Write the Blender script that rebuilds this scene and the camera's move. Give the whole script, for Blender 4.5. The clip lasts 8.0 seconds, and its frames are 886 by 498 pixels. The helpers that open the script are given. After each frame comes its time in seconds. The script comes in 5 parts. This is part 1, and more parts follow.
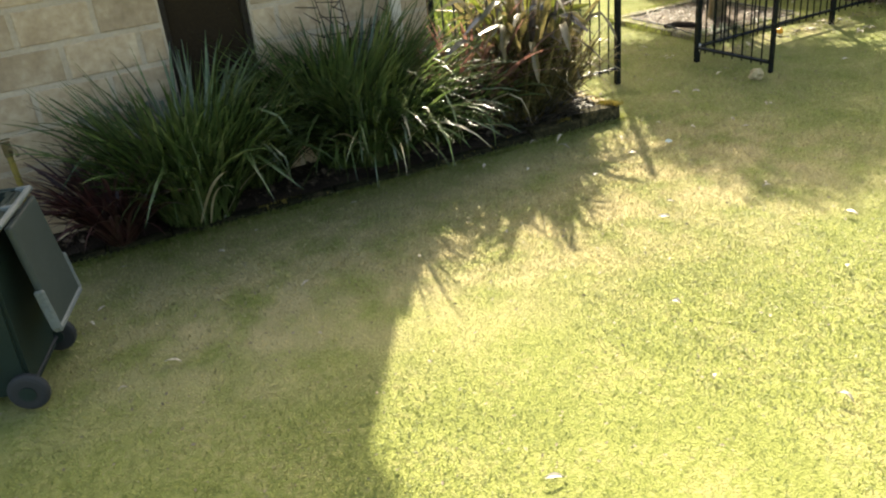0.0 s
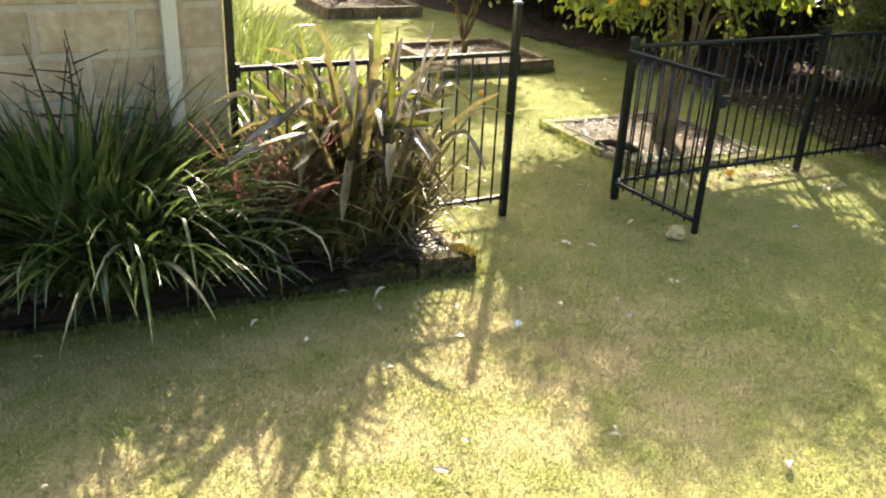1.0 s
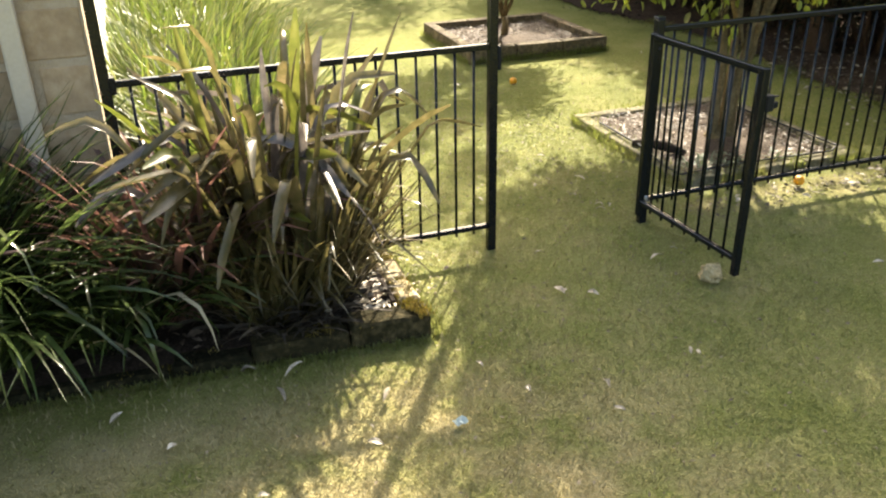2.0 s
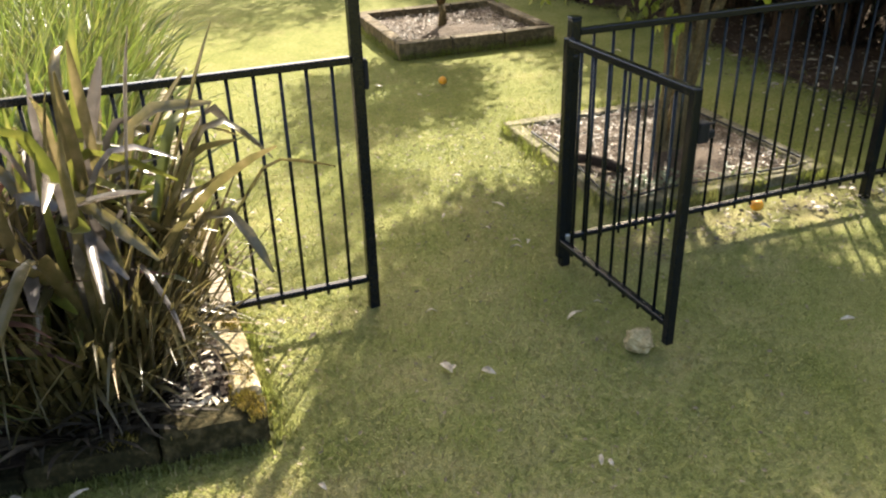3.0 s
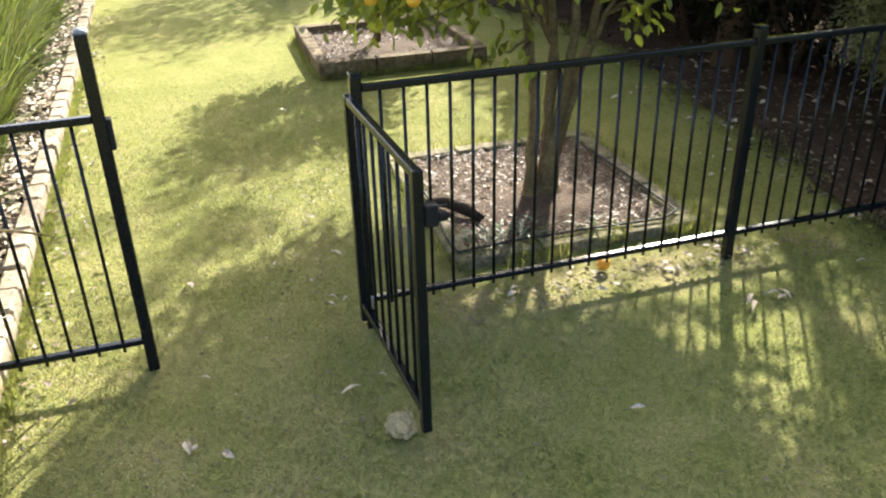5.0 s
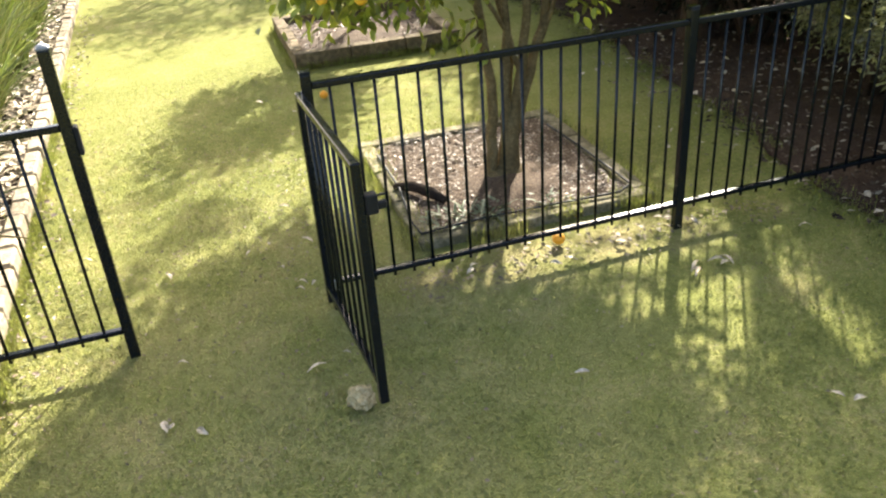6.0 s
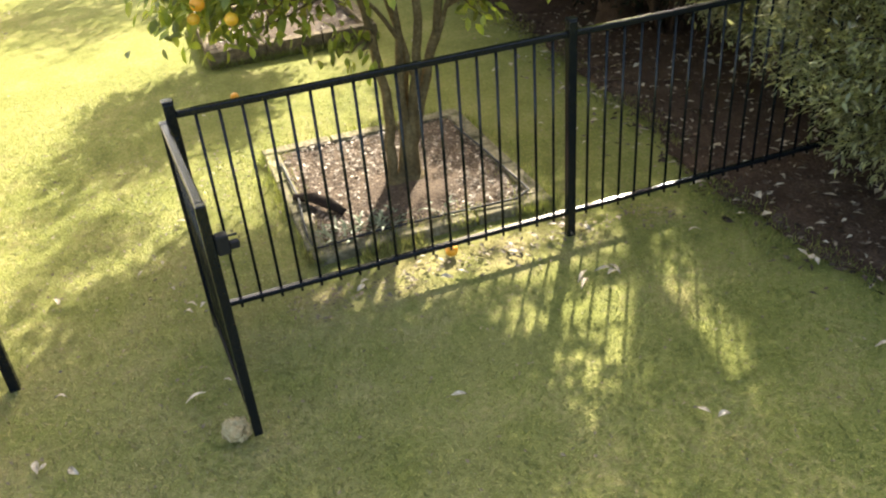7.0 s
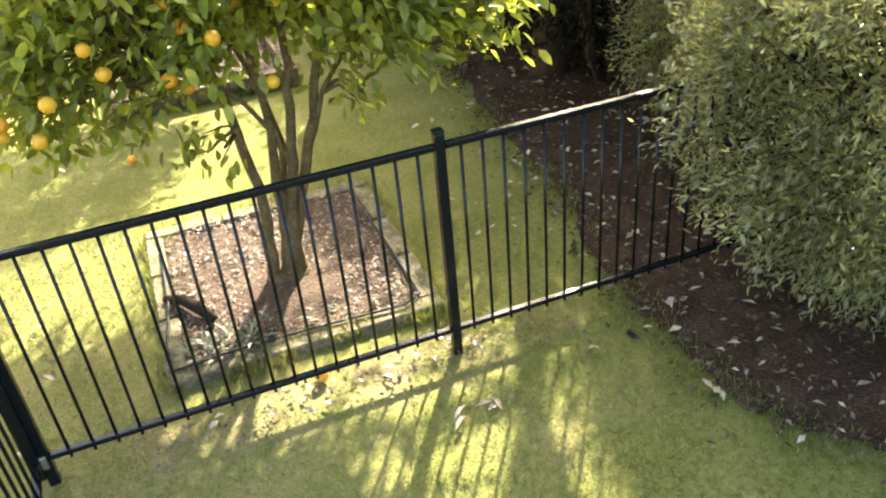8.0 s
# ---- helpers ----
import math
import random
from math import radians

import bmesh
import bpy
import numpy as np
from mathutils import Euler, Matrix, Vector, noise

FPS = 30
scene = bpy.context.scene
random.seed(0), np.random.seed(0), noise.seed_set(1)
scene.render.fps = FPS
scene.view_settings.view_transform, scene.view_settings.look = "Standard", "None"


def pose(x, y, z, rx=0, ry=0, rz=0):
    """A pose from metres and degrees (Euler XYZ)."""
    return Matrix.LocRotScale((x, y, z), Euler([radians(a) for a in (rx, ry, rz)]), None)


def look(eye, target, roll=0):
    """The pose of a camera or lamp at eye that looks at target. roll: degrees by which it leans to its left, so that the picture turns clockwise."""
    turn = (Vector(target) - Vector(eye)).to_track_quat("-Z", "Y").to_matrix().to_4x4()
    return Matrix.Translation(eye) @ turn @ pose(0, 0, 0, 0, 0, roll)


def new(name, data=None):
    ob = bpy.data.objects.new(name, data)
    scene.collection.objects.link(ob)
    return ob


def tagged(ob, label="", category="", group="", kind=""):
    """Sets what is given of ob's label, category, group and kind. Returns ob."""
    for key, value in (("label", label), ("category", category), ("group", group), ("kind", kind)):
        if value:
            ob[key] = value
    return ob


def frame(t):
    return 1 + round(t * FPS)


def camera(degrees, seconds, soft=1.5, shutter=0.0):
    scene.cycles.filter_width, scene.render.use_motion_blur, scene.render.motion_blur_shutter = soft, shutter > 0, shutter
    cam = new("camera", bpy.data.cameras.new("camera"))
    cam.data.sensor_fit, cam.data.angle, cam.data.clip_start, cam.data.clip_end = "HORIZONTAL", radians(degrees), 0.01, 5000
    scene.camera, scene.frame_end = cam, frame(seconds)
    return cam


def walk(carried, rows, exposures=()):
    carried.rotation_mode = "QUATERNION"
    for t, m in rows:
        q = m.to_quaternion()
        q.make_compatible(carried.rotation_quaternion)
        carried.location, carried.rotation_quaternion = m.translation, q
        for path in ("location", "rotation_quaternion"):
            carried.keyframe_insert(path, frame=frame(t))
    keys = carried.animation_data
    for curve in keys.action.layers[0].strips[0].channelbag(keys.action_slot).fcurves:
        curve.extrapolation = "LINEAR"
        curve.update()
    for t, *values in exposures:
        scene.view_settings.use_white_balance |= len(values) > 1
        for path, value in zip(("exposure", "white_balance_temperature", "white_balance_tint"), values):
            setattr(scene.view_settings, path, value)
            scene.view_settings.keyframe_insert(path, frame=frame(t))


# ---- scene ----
cam = camera(55.5, 8.0, 2.1)
PATH = [
    (0, (-1.452, -1.624, 2.407), (-0.483, -0.129, 1.499), -5.8),
    (0.5, (-0.229, -1.055, 2.376), (0.783, 0.451, 1.536), -1.1),
    (1, (0.792, -0.718, 2.314), (1.786, 0.813, 1.498), 2.7),
    (1.2, (1.155, -0.575, 2.285), (2.073, 0.994, 1.449), 2.8),
    (2.3, (2.478, 0.215, 2.178), (3.217, 1.844, 1.285), -1.5),
    (2.5, (2.685, 0.364, 2.155), (3.416, 1.985, 1.238), -1.4),
    (3, (3.119, 0.666, 2.11), (3.895, 2.261, 1.186), -1.7),
    (3.5, (3.57, 0.864, 2.056), (4.416, 2.517, 1.314), -2.5),
    (4, (3.939, 0.855, 2.128), (4.768, 2.477, 1.302), -1.5),
    (4.5, (4.194, 0.681, 2.196), (4.946, 2.308, 1.31), -0.4),
    (4.7, (4.27, 0.61, 2.234), (4.987, 2.238, 1.32), -0.3),
    (5.8, (4.485, 0.233, 2.363), (5.106, 1.865, 1.388), -4.9),
    (6, (4.506, 0.198, 2.405), (5.157, 1.811, 1.418), -4.4),
    (6.5, (4.656, 0.091, 2.478), (5.343, 1.671, 1.463), -4.6),
    (7, (4.967, 0.131, 2.581), (5.666, 1.682, 1.528), -5.0),
    (7.5, (5.414, 0.266, 2.704), (6.11, 1.802, 1.63), -5.2),
    (8, (5.966, 0.554, 2.881), (6.65, 2.083, 1.788), -5.5),
]
EXPOSURES = [(0.0, 2.78, 7600, 2), (1.0, 2.96, 7600, 4), (2.5, 2.63, 7500, 7), (4.0, 2.56, 6700, 8), (5.0, 2.67, 6700, 8), (6.5, 2.93, 7300, 7), (7.2, 2.98, 7500, 7), (8.0, 3.55, 7500, 9)]
walk(cam, [(t, look(eye, target, roll)) for t, eye, target, roll in PATH], EXPOSURES)

# ==== world, sun, exposure ====
SUN_DIR = Vector((0.637 * math.cos(radians(34)), 0.771 * math.cos(radians(34)), math.sin(radians(34))))
world = bpy.data.worlds.new("sky")
world.use_nodes = True
scene.world = world
wn = world.node_tree.nodes
sky = wn.new("ShaderNodeTexSky")
sky.sky_type = "NISHITA"
sky.sun_disc = False
sky.air_density, sky.dust_density, sky.ozone_density = 0.8, 3.5, 0.4
sky.sun_elevation = radians(34)
sky.sun_rotation = math.atan2(0.637, 0.771)
world.node_tree.links.new(sky.outputs[0], wn["Background"].inputs[0])
wn["Background"].inputs[1].default_value = 0.1
sun = new("sun", bpy.data.lights.new("sun", "SUN"))
sun.data.energy, sun.data.angle, sun.data.color = 3.28, radians(0.9), (1.0, 0.95, 0.875)
sun.matrix_world = look(SUN_DIR * 60, (0, 0, 0))


# ==== materials ====
def material(name, colours, scale=8.0, fine=60.0, rough=0.7, metal=0.0, bump=0.3, bump_scale=80.0, translucent=0.0, spread=0.0, spec=0.5, detail=6.0, coat=0.0, dry=None):
    """Two or three colours mixed by coarse and fine noise; spread varies the value piece by piece."""
    m = bpy.data.materials.new(name)
    m.use_nodes = True
    n, l = m.node_tree.nodes, m.node_tree.links
    n.clear()
    out = n.new("ShaderNodeOutputMaterial")
    bs = n.new("ShaderNodeBsdfPrincipled")
    geo = n.new("ShaderNodeNewGeometry")
    pos = geo.outputs["Position"]
    a, b = n.new("ShaderNodeTexNoise"), n.new("ShaderNodeTexNoise")
    for t, s in ((a, scale), (b, fine)):
        t.inputs["Scale"].default_value = s
        t.inputs["Detail"].default_value = detail
        l.new(pos, t.inputs["Vector"])
    add = n.new("ShaderNodeMath")
    add.operation = "MULTIPLY_ADD"
    l.new(b.outputs[0], add.inputs[0])
    add.inputs[1].default_value = 0.55
    half = n.new("ShaderNodeMath")
    half.operation = "MULTIPLY"
    l.new(a.outputs[0], half.inputs[0])
    half.inputs[1].default_value = 0.45
    l.new(half.outputs[0], add.inputs[2])
    ramp = n.new("ShaderNodeValToRGB")
    e = ramp.color_ramp.elements
    k = len(colours)
    while len(e) < k:
        e.new(0.5)
    for i, c in enumerate(colours):
        e[i].position = 0.32 + 0.36 * i / (k - 1)
        e[i].color = (*c, 1)
    l.new(add.outputs[0], ramp.inputs[0])
    colour = ramp.outputs[0]
    if dry:
        colour = dried(n, l, pos, colour, dry)
    if spread:
        info = n.new("ShaderNodeObjectInfo")
        both = n.new("ShaderNodeMath")
        both.operation = "ADD"
        l.new(geo.outputs["Random Per Island"], both.inputs[0])
        l.new(info.outputs["Random"], both.inputs[1])
        frac = n.new("ShaderNodeMath")
        frac.operation = "FRACT"
        l.new(both.outputs[0], frac.inputs[0])
        mr = n.new("ShaderNodeMapRange")
        l.new(frac.outputs[0], mr.inputs[0])
        mr.inputs[3].default_value, mr.inputs[4].default_value = 1 - spread, 1 + spread
        hsv = n.new("ShaderNodeHueSaturation")
        l.new(mr.outputs[0], hsv.inputs["Value"])
        l.new(colour, hsv.inputs["Color"])
        colour = hsv.outputs[0]
    l.new(colour, bs.inputs["Base Color"])
    bs.inputs["Roughness"].default_value = rough
    bs.inputs["Metallic"].default_value = metal
    bs.inputs["Specular IOR Level"].default_value = spec
    bs.inputs["Coat Weight"].default_value = coat
    if bump:
        bt, bp = n.new("ShaderNodeTexNoise"), n.new("ShaderNodeBump")
        bt.inputs["Scale"].default_value = bump_scale
        bt.inputs["Detail"].default_value = 8
        l.new(pos, bt.inputs["Vector"])
        bp.inputs["Strength"].default_value = bump
        bp.inputs["Distance"].default_value = 0.02
        l.new(bt.outputs[0], bp.inputs["Height"])
        l.new(bp.outputs[0], bs.inputs["Normal"])
    shader = bs.outputs[0]
    if translucent:
        tr, mix = n.new("ShaderNodeBsdfTranslucent"), n.new("ShaderNodeMixShader")
        gain = n.new("ShaderNodeHueSaturation")
        gain.inputs["Value"].default_value = 1.5
        gain.inputs["Saturation"].default_value = 1.08
        l.new(colour, gain.inputs["Color"])
        l.new(gain.outputs[0], tr.inputs["Color"])
        mix.inputs[0].default_value = translucent
        l.new(shader, mix.inputs[1])
        l.new(tr.outputs[0], mix.inputs[2])
        shader = mix.outputs[0]
    l.new(shader, out.inputs[0])
    return m


def math_node(n, l, op, a, b):
    m = n.new("ShaderNodeMath")
    m.operation = op
    for i, v in enumerate((a, b)):
        if isinstance(v, (int, float)):
            m.inputs[i].default_value = v
        else:
            l.new(v, m.inputs[i])
    return m.outputs[0]


def ramped(n, l, v, lo, hi):
    m = n.new("ShaderNodeMapRange")
    m.interpolation_type = "SMOOTHSTEP"
    l.new(v, m.inputs[0])
    m.inputs[1].default_value, m.inputs[2].default_value = lo, hi
    return m.outputs[0]


def dried(n, l, pos, colour, straw):
    """Turf browned in a ragged strip along the front bed and round the trodden gateway."""
    xyz = n.new("ShaderNodeSeparateXYZ")
    l.new(pos, xyz.inputs[0])
    x, y = xyz.outputs[0], xyz.outputs[1]
    off = math_node(n, l, "SUBTRACT", math_node(n, l, "SUBTRACT", 3.809, math_node(n, l, "MULTIPLY", x, 0.165)), y)
    strip = math_node(n, l, "MULTIPLY", ramped(n, l, off, 0.0, 0.45), ramped(n, l, off, 2.8, 1.4))
    strip = math_node(n, l, "MULTIPLY", strip, math_node(n, l, "MULTIPLY", ramped(n, l, x, -2.2, -0.2), ramped(n, l, x, 5.2, 3.6)))
    gate = n.new("ShaderNodeVectorMath")
    gate.operation = "DISTANCE"
    l.new(pos, gate.inputs[0])
    gate.inputs[1].default_value = (5.2, 3.3, 0)
    amount = math_node(n, l, "MAXIMUM", strip, math_node(n, l, "MULTIPLY", ramped(n, l, gate.outputs["Value"], 2.6, 0.5), 0.3))
    foot = math_node(n, l, "ABSOLUTE", math_node(n, l, "SUBTRACT", math_node(n, l, "ADD", y, math_node(n, l, "MULTIPLY", x, 0.0945)), 4.34), 0)
    foot = math_node(n, l, "MULTIPLY", ramped(n, l, foot, 0.34, 0.08), math_node(n, l, "MULTIPLY", ramped(n, l, x, 5.5, 6.0), ramped(n, l, x, 7.8, 7.3)))
    amount = math_node(n, l, "MAXIMUM", amount, math_node(n, l, "MULTIPLY", foot, 0.85))
    patch = n.new("ShaderNodeTexNoise")
    patch.inputs["Scale"].default_value, patch.inputs["Detail"].default_value = 3.2, 7
    l.new(pos, patch.inputs["Vector"])
    amount = math_node(n, l, "MULTIPLY", amount, ramped(n, l, patch.outputs[0], 0.28, 0.66))
    mix = n.new("ShaderNodeMix")
    mix.data_type = "RGBA"
    l.new(amount, mix.inputs[0])
    l.new(colour, mix.inputs[6])
    mix.inputs[7].default_value = (*straw, 1)
    return mix.outputs[2]


M_LAWN = material("lawn_soil", [(0.104, 0.114, 0.028), (0.152, 0.16, 0.044), (0.222, 0.198, 0.08)], 2.2, 34, 0.95, bump=0.5, bump_scale=80, spec=0.1, dry=(0.262, 0.22, 0.108))
M_BLADE = material("grass_blade", [(0.1, 0.122, 0.028), (0.15, 0.168, 0.045), (0.235, 0.212, 0.088)], 2.2, 40, 0.6, bump=0, translucent=0.5, spread=0.36, spec=0.4, dry=(0.29, 0.245, 0.12))
M_STRAW = material("straw_blade", [(0.178, 0.145, 0.068), (0.245, 0.205, 0.102), (0.325, 0.275, 0.15)], 3, 20, 0.8, bump=0, translucent=0.25, spread=0.2, spec=0.1)
M_MULCH = material("mulch", [(0.032, 0.021, 0.014), (0.07, 0.047, 0.031), (0.13, 0.095, 0.067)], 5, 60, 0.9, bump=0.9, bump_scale=55, spec=0.2)
# Mulch colour darkened for the shade under the hedge.
M_SHADEDMULCH = material("shaded_mulch", [(0.027, 0.016, 0.01), (0.055, 0.034, 0.022), (0.1, 0.067, 0.046)], 5, 60, 0.95, bump=0.9, bump_scale=55, spec=0.1)
# Taken darker than the mulch for the shade among the bed's plants.
M_SHADEDSOIL = material("bed_soil", [(0.012, 0.009, 0.0065), (0.026, 0.018, 0.013), (0.055, 0.039, 0.027)], 5, 60, 0.95, bump=0.9, bump_scale=55, spec=0.1)
# Litter colour darkened for the shade under hedge and plants.
M_SHADEDLEAF = material("shaded_litter_leaf", [(0.02, 0.014, 0.01), (0.05, 0.036, 0.025), (0.13, 0.097, 0.07)], 9, 30, 0.9, bump=0, spread=0.6, spec=0.1)
M_CHIP = material("mulch_chip", [(0.055, 0.037, 0.025), (0.13, 0.093, 0.064), (0.24, 0.185, 0.135)], 9, 30, 0.6, bump=0, spread=0.5)
M_BITS = material("leaf_bits", [(0.05, 0.035, 0.02), (0.13, 0.095, 0.055), (0.24, 0.19, 0.12)], 9, 30, 0.7, bump=0, spread=0.5)
M_BLOCK = material("limestone_block", [(0.24, 0.168, 0.1), (0.325, 0.236, 0.146), (0.42, 0.325, 0.212)], 5, 18, 0.9, bump=0.3, bump_scale=45, spread=0.15, spec=0.2)
M_MORTAR = material("mortar", [(0.3, 0.235, 0.16), (0.4, 0.322, 0.232)], 6, 40, 0.95, bump=0.4, bump_scale=90, spec=0.2)
M_RENDER = material("cream_wall", [(0.62, 0.58, 0.5), (0.7, 0.66, 0.58)], 3, 40, 0.9, bump=0.1)
# Mossy stone; the shade on the kerb's front face is in its colour too.
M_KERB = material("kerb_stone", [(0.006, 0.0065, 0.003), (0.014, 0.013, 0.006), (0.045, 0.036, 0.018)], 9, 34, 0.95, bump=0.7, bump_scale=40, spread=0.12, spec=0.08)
M_KERB_PALE = material("kerb_pale", [(0.15, 0.122, 0.086), (0.25, 0.208, 0.152), (0.37, 0.318, 0.245)], 7, 30, 0.9, bump=0.5, bump_scale=40, spread=0.15, spec=0.2)
M_EDGE = material("worn_edge_stone", [(0.12, 0.1, 0.045), (0.3, 0.24, 0.135), (0.5, 0.42, 0.28)], 11, 40, 0.9, bump=0.7, bump_scale=40, spread=0.2, spec=0.2)
# Mossy, with the front face's shade added to the colour.
M_CORNER = material("mossy_shaded_corner_stone", [(0.01, 0.01, 0.0045), (0.026, 0.022, 0.01), (0.08, 0.062, 0.03)], 9, 34, 0.95, bump=0.7, bump_scale=40, spread=0.12, spec=0.08)
M_LOWEDGE = material("sunken_edge_stone", [(0.06, 0.056, 0.026), (0.14, 0.122, 0.075), (0.27, 0.235, 0.16)], 9, 34, 0.9, bump=0.7, bump_scale=40, spread=0.2, spec=0.2)
M_BEDBLOCK = material("bed_block", [(0.045, 0.036, 0.021), (0.11, 0.084, 0.05), (0.23, 0.178, 0.113)], 6, 25, 0.9, bump=0.6, bump_scale=40, spread=0.15, spec=0.2)
M_MOSS = material("kerb_moss", [(0.06, 0.058, 0.014), (0.15, 0.118, 0.028), (0.3, 0.215, 0.07)], 6, 30, 0.95, bump=0, translucent=0.2, spread=0.4, spec=0.1)
M_BLACK = material("black_paint", [(0.0035, 0.005, 0.0065), (0.007, 0.009, 0.011)], 20, 120, 0.2, bump=0.03, bump_scale=200, spec=0.26)
M_CAP = material("grey_cap", [(0.10, 0.11, 0.12), (0.2, 0.21, 0.22)], 40, 150, 0.4, bump=0.1)
M_LATCH = material("latch_plastic", [(0.007, 0.007, 0.008), (0.013, 0.013, 0.014)], 30, 150, 0.6, bump=0.05, spec=0.2)
M_ZINC = material("zinc_hinge", [(0.35, 0.36, 0.37), (0.5, 0.5, 0.5)], 40, 150, 0.35, 0.9, bump=0.1)
M_PIPE = material("downpipe_paint", [(0.40, 0.34, 0.26), (0.46, 0.4, 0.31)], 5, 60, 0.5, bump=0.03)
M_GLASS = material("brown_screen", [(0.014, 0.009, 0.005), (0.024, 0.017, 0.009)], 2, 60, 0.8, bump=0.02, spec=0.05)
M_FRAME = material("dark_frame", [(0.012, 0.008, 0.005), (0.022, 0.016, 0.01)], 10, 90, 0.6, bump=0.05, spec=0.15)
M_ROOF = material("roof_sheet", [(0.2, 0.16, 0.13), (0.28, 0.23, 0.19)], 3, 60, 0.7, bump=0.2)
M_BIN = material("green_bin_plastic", [(0.005, 0.012, 0.009), (0.009, 0.019, 0.013)], 6, 90, 0.55, bump=0.12, bump_scale=160, spec=0.3)
M_LID = material("bin_lid_plastic", [(0.012, 0.019, 0.015), (0.022, 0.03, 0.025)], 5, 40, 0.6, bump=0.12, bump_scale=120)
M_LIDEDGE = material("bin_lid_edge", [(0.06, 0.068, 0.062), (0.11, 0.118, 0.11)], 9, 70, 0.6, bump=0.1)
M_TYRE = material("tyre_rubber", [(0.008, 0.008, 0.008), (0.014, 0.014, 0.014)], 9, 90, 0.75, bump=0.1)
M_BAG = material("white_bag", [(0.6, 0.66, 0.78), (0.75, 0.78, 0.84)], 9, 60, 0.4, bump=0.5, bump_scale=20, translucent=0.2)
M_STONE = material("pale_rock", [(0.16, 0.122, 0.06), (0.34, 0.265, 0.14), (0.48, 0.39, 0.23)], 16, 60, 0.9, bump=0.7, bump_scale=35, spec=0.2)
M_BARK = material("citrus_bark", [(0.06, 0.042, 0.018), (0.115, 0.084, 0.038), (0.19, 0.145, 0.075)], 9, 45, 0.85, bump=0.6, bump_scale=50, spec=0.2)
M_DARKBARK = material("dark_bark", [(0.028, 0.017, 0.011), (0.065, 0.041, 0.026)], 9, 45, 0.9, bump=0.7, bump_scale=40, spec=0.2)
M_CITRUS = material("citrus_leaf", [(0.105, 0.145, 0.025), (0.21, 0.245, 0.045), (0.37, 0.35, 0.075)], 3, 12, 0.3, bump=0, translucent=0.58, spread=0.45)
M_SMALLTREE = material("small_tree_leaf", [(0.045, 0.075, 0.022), (0.075, 0.11, 0.03), (0.12, 0.15, 0.045)], 3, 12, 0.42, bump=0, translucent=0.32, spread=0.35)
M_SHRUB = material("grey_green_leaf", [(0.1, 0.11, 0.04), (0.2, 0.206, 0.082), (0.34, 0.326, 0.155)], 1.6, 10, 0.28, bump=0, translucent=0.5, spread=0.55, spec=0.85)
# Leaf colour taken nearly to black for the hedge's deep shade.
M_HEDGE = material("shade_darkened_hedge_leaf", [(0.004, 0.006, 0.003), (0.007, 0.0095, 0.004), (0.015, 0.016, 0.0065)], 2, 9, 0.7, bump=0, translucent=0.1, spread=0.4, spec=0.1)
M_STRAP = material("strap_leaf", [(0.027, 0.045, 0.014), (0.052, 0.076, 0.024), (0.105, 0.12, 0.048)], 3, 15, 0.22, bump=0, translucent=0.33, spread=0.45, spec=0.65)
M_DRYSTRAP = material("dry_strap_leaf", [(0.26, 0.22, 0.13), (0.38, 0.33, 0.22)], 4, 20, 0.6, bump=0, translucent=0.25, spread=0.25)
M_FLAX = material("flax_leaf", [(0.05, 0.047, 0.019), (0.096, 0.08, 0.034), (0.168, 0.13, 0.07)], 4, 18, 0.26, bump=0, translucent=0.28, spread=0.4, spec=0.6)
M_FLAXGREY = material("flax_leaf_weathered", [(0.055, 0.045, 0.04), (0.1, 0.085, 0.075), (0.17, 0.145, 0.125)], 4, 18, 0.24, bump=0, translucent=0.2, spread=0.35, spec=0.7)
M_FLAXGREEN = material("flax_leaf_green", [(0.06, 0.07, 0.015), (0.1, 0.11, 0.025), (0.17, 0.16, 0.045)], 4, 18, 0.28, bump=0, translucent=0.35, spread=0.35, spec=0.5)
M_FLAXDRY = material("flax_leaf_dry", [(0.2, 0.13, 0.06), (0.3, 0.22, 0.12)], 4, 18, 0.5, bump=0, translucent=0.25, spread=0.3)
# Dark leaf colour for the shade inside the flax.
M_INNERLEAF = material("dark_inner_leaf", [(0.02, 0.015, 0.01), (0.045, 0.033, 0.02), (0.09, 0.065, 0.04)], 4, 18, 0.8, bump=0, spread=0.4)
M_RED = material("red_leaf", [(0.06, 0.026, 0.022), (0.115, 0.055, 0.045), (0.21, 0.125, 0.1)], 4, 18, 0.4, bump=0, translucent=0.35, spread=0.45)
M_DARKRED = material("dark_red_leaf", [(0.03, 0.012, 0.012), (0.06, 0.02, 0.02)], 4, 18, 0.4, bump=0, translucent=0.2, spread=0.4)
M_SEEDLING = material("seedling_leaf", [(0.08, 0.1, 0.06), (0.14, 0.17, 0.1), (0.2, 0.22, 0.14)], 4, 20, 0.5, bump=0, translucent=0.25, spread=0.3)
M_SEDGE = material("sedge_leaf", [(0.045, 0.07, 0.016), (0.085, 0.112, 0.026), (0.155, 0.14, 0.052)], 4, 20, 0.4, bump=0, translucent=0.35, spread=0.4)
M_ORANGE = material("orange_peel", [(0.62, 0.24, 0.012), (0.74, 0.34, 0.02)], 12, 60, 0.45, bump=0.25, bump_scale=350)
M_LEMON = material("yellow_peel", [(0.6, 0.27, 0.012), (0.66, 0.34, 0.02), (0.55, 0.4, 0.035)], 12, 60, 0.45, bump=0.25, bump_scale=350)
M_FALLEN = material("fallen_leaf", [(0.2, 0.155, 0.1), (0.34, 0.28, 0.2), (0.5, 0.44, 0.35)], 20, 80, 0.5, bump=0.1, spread=0.3)
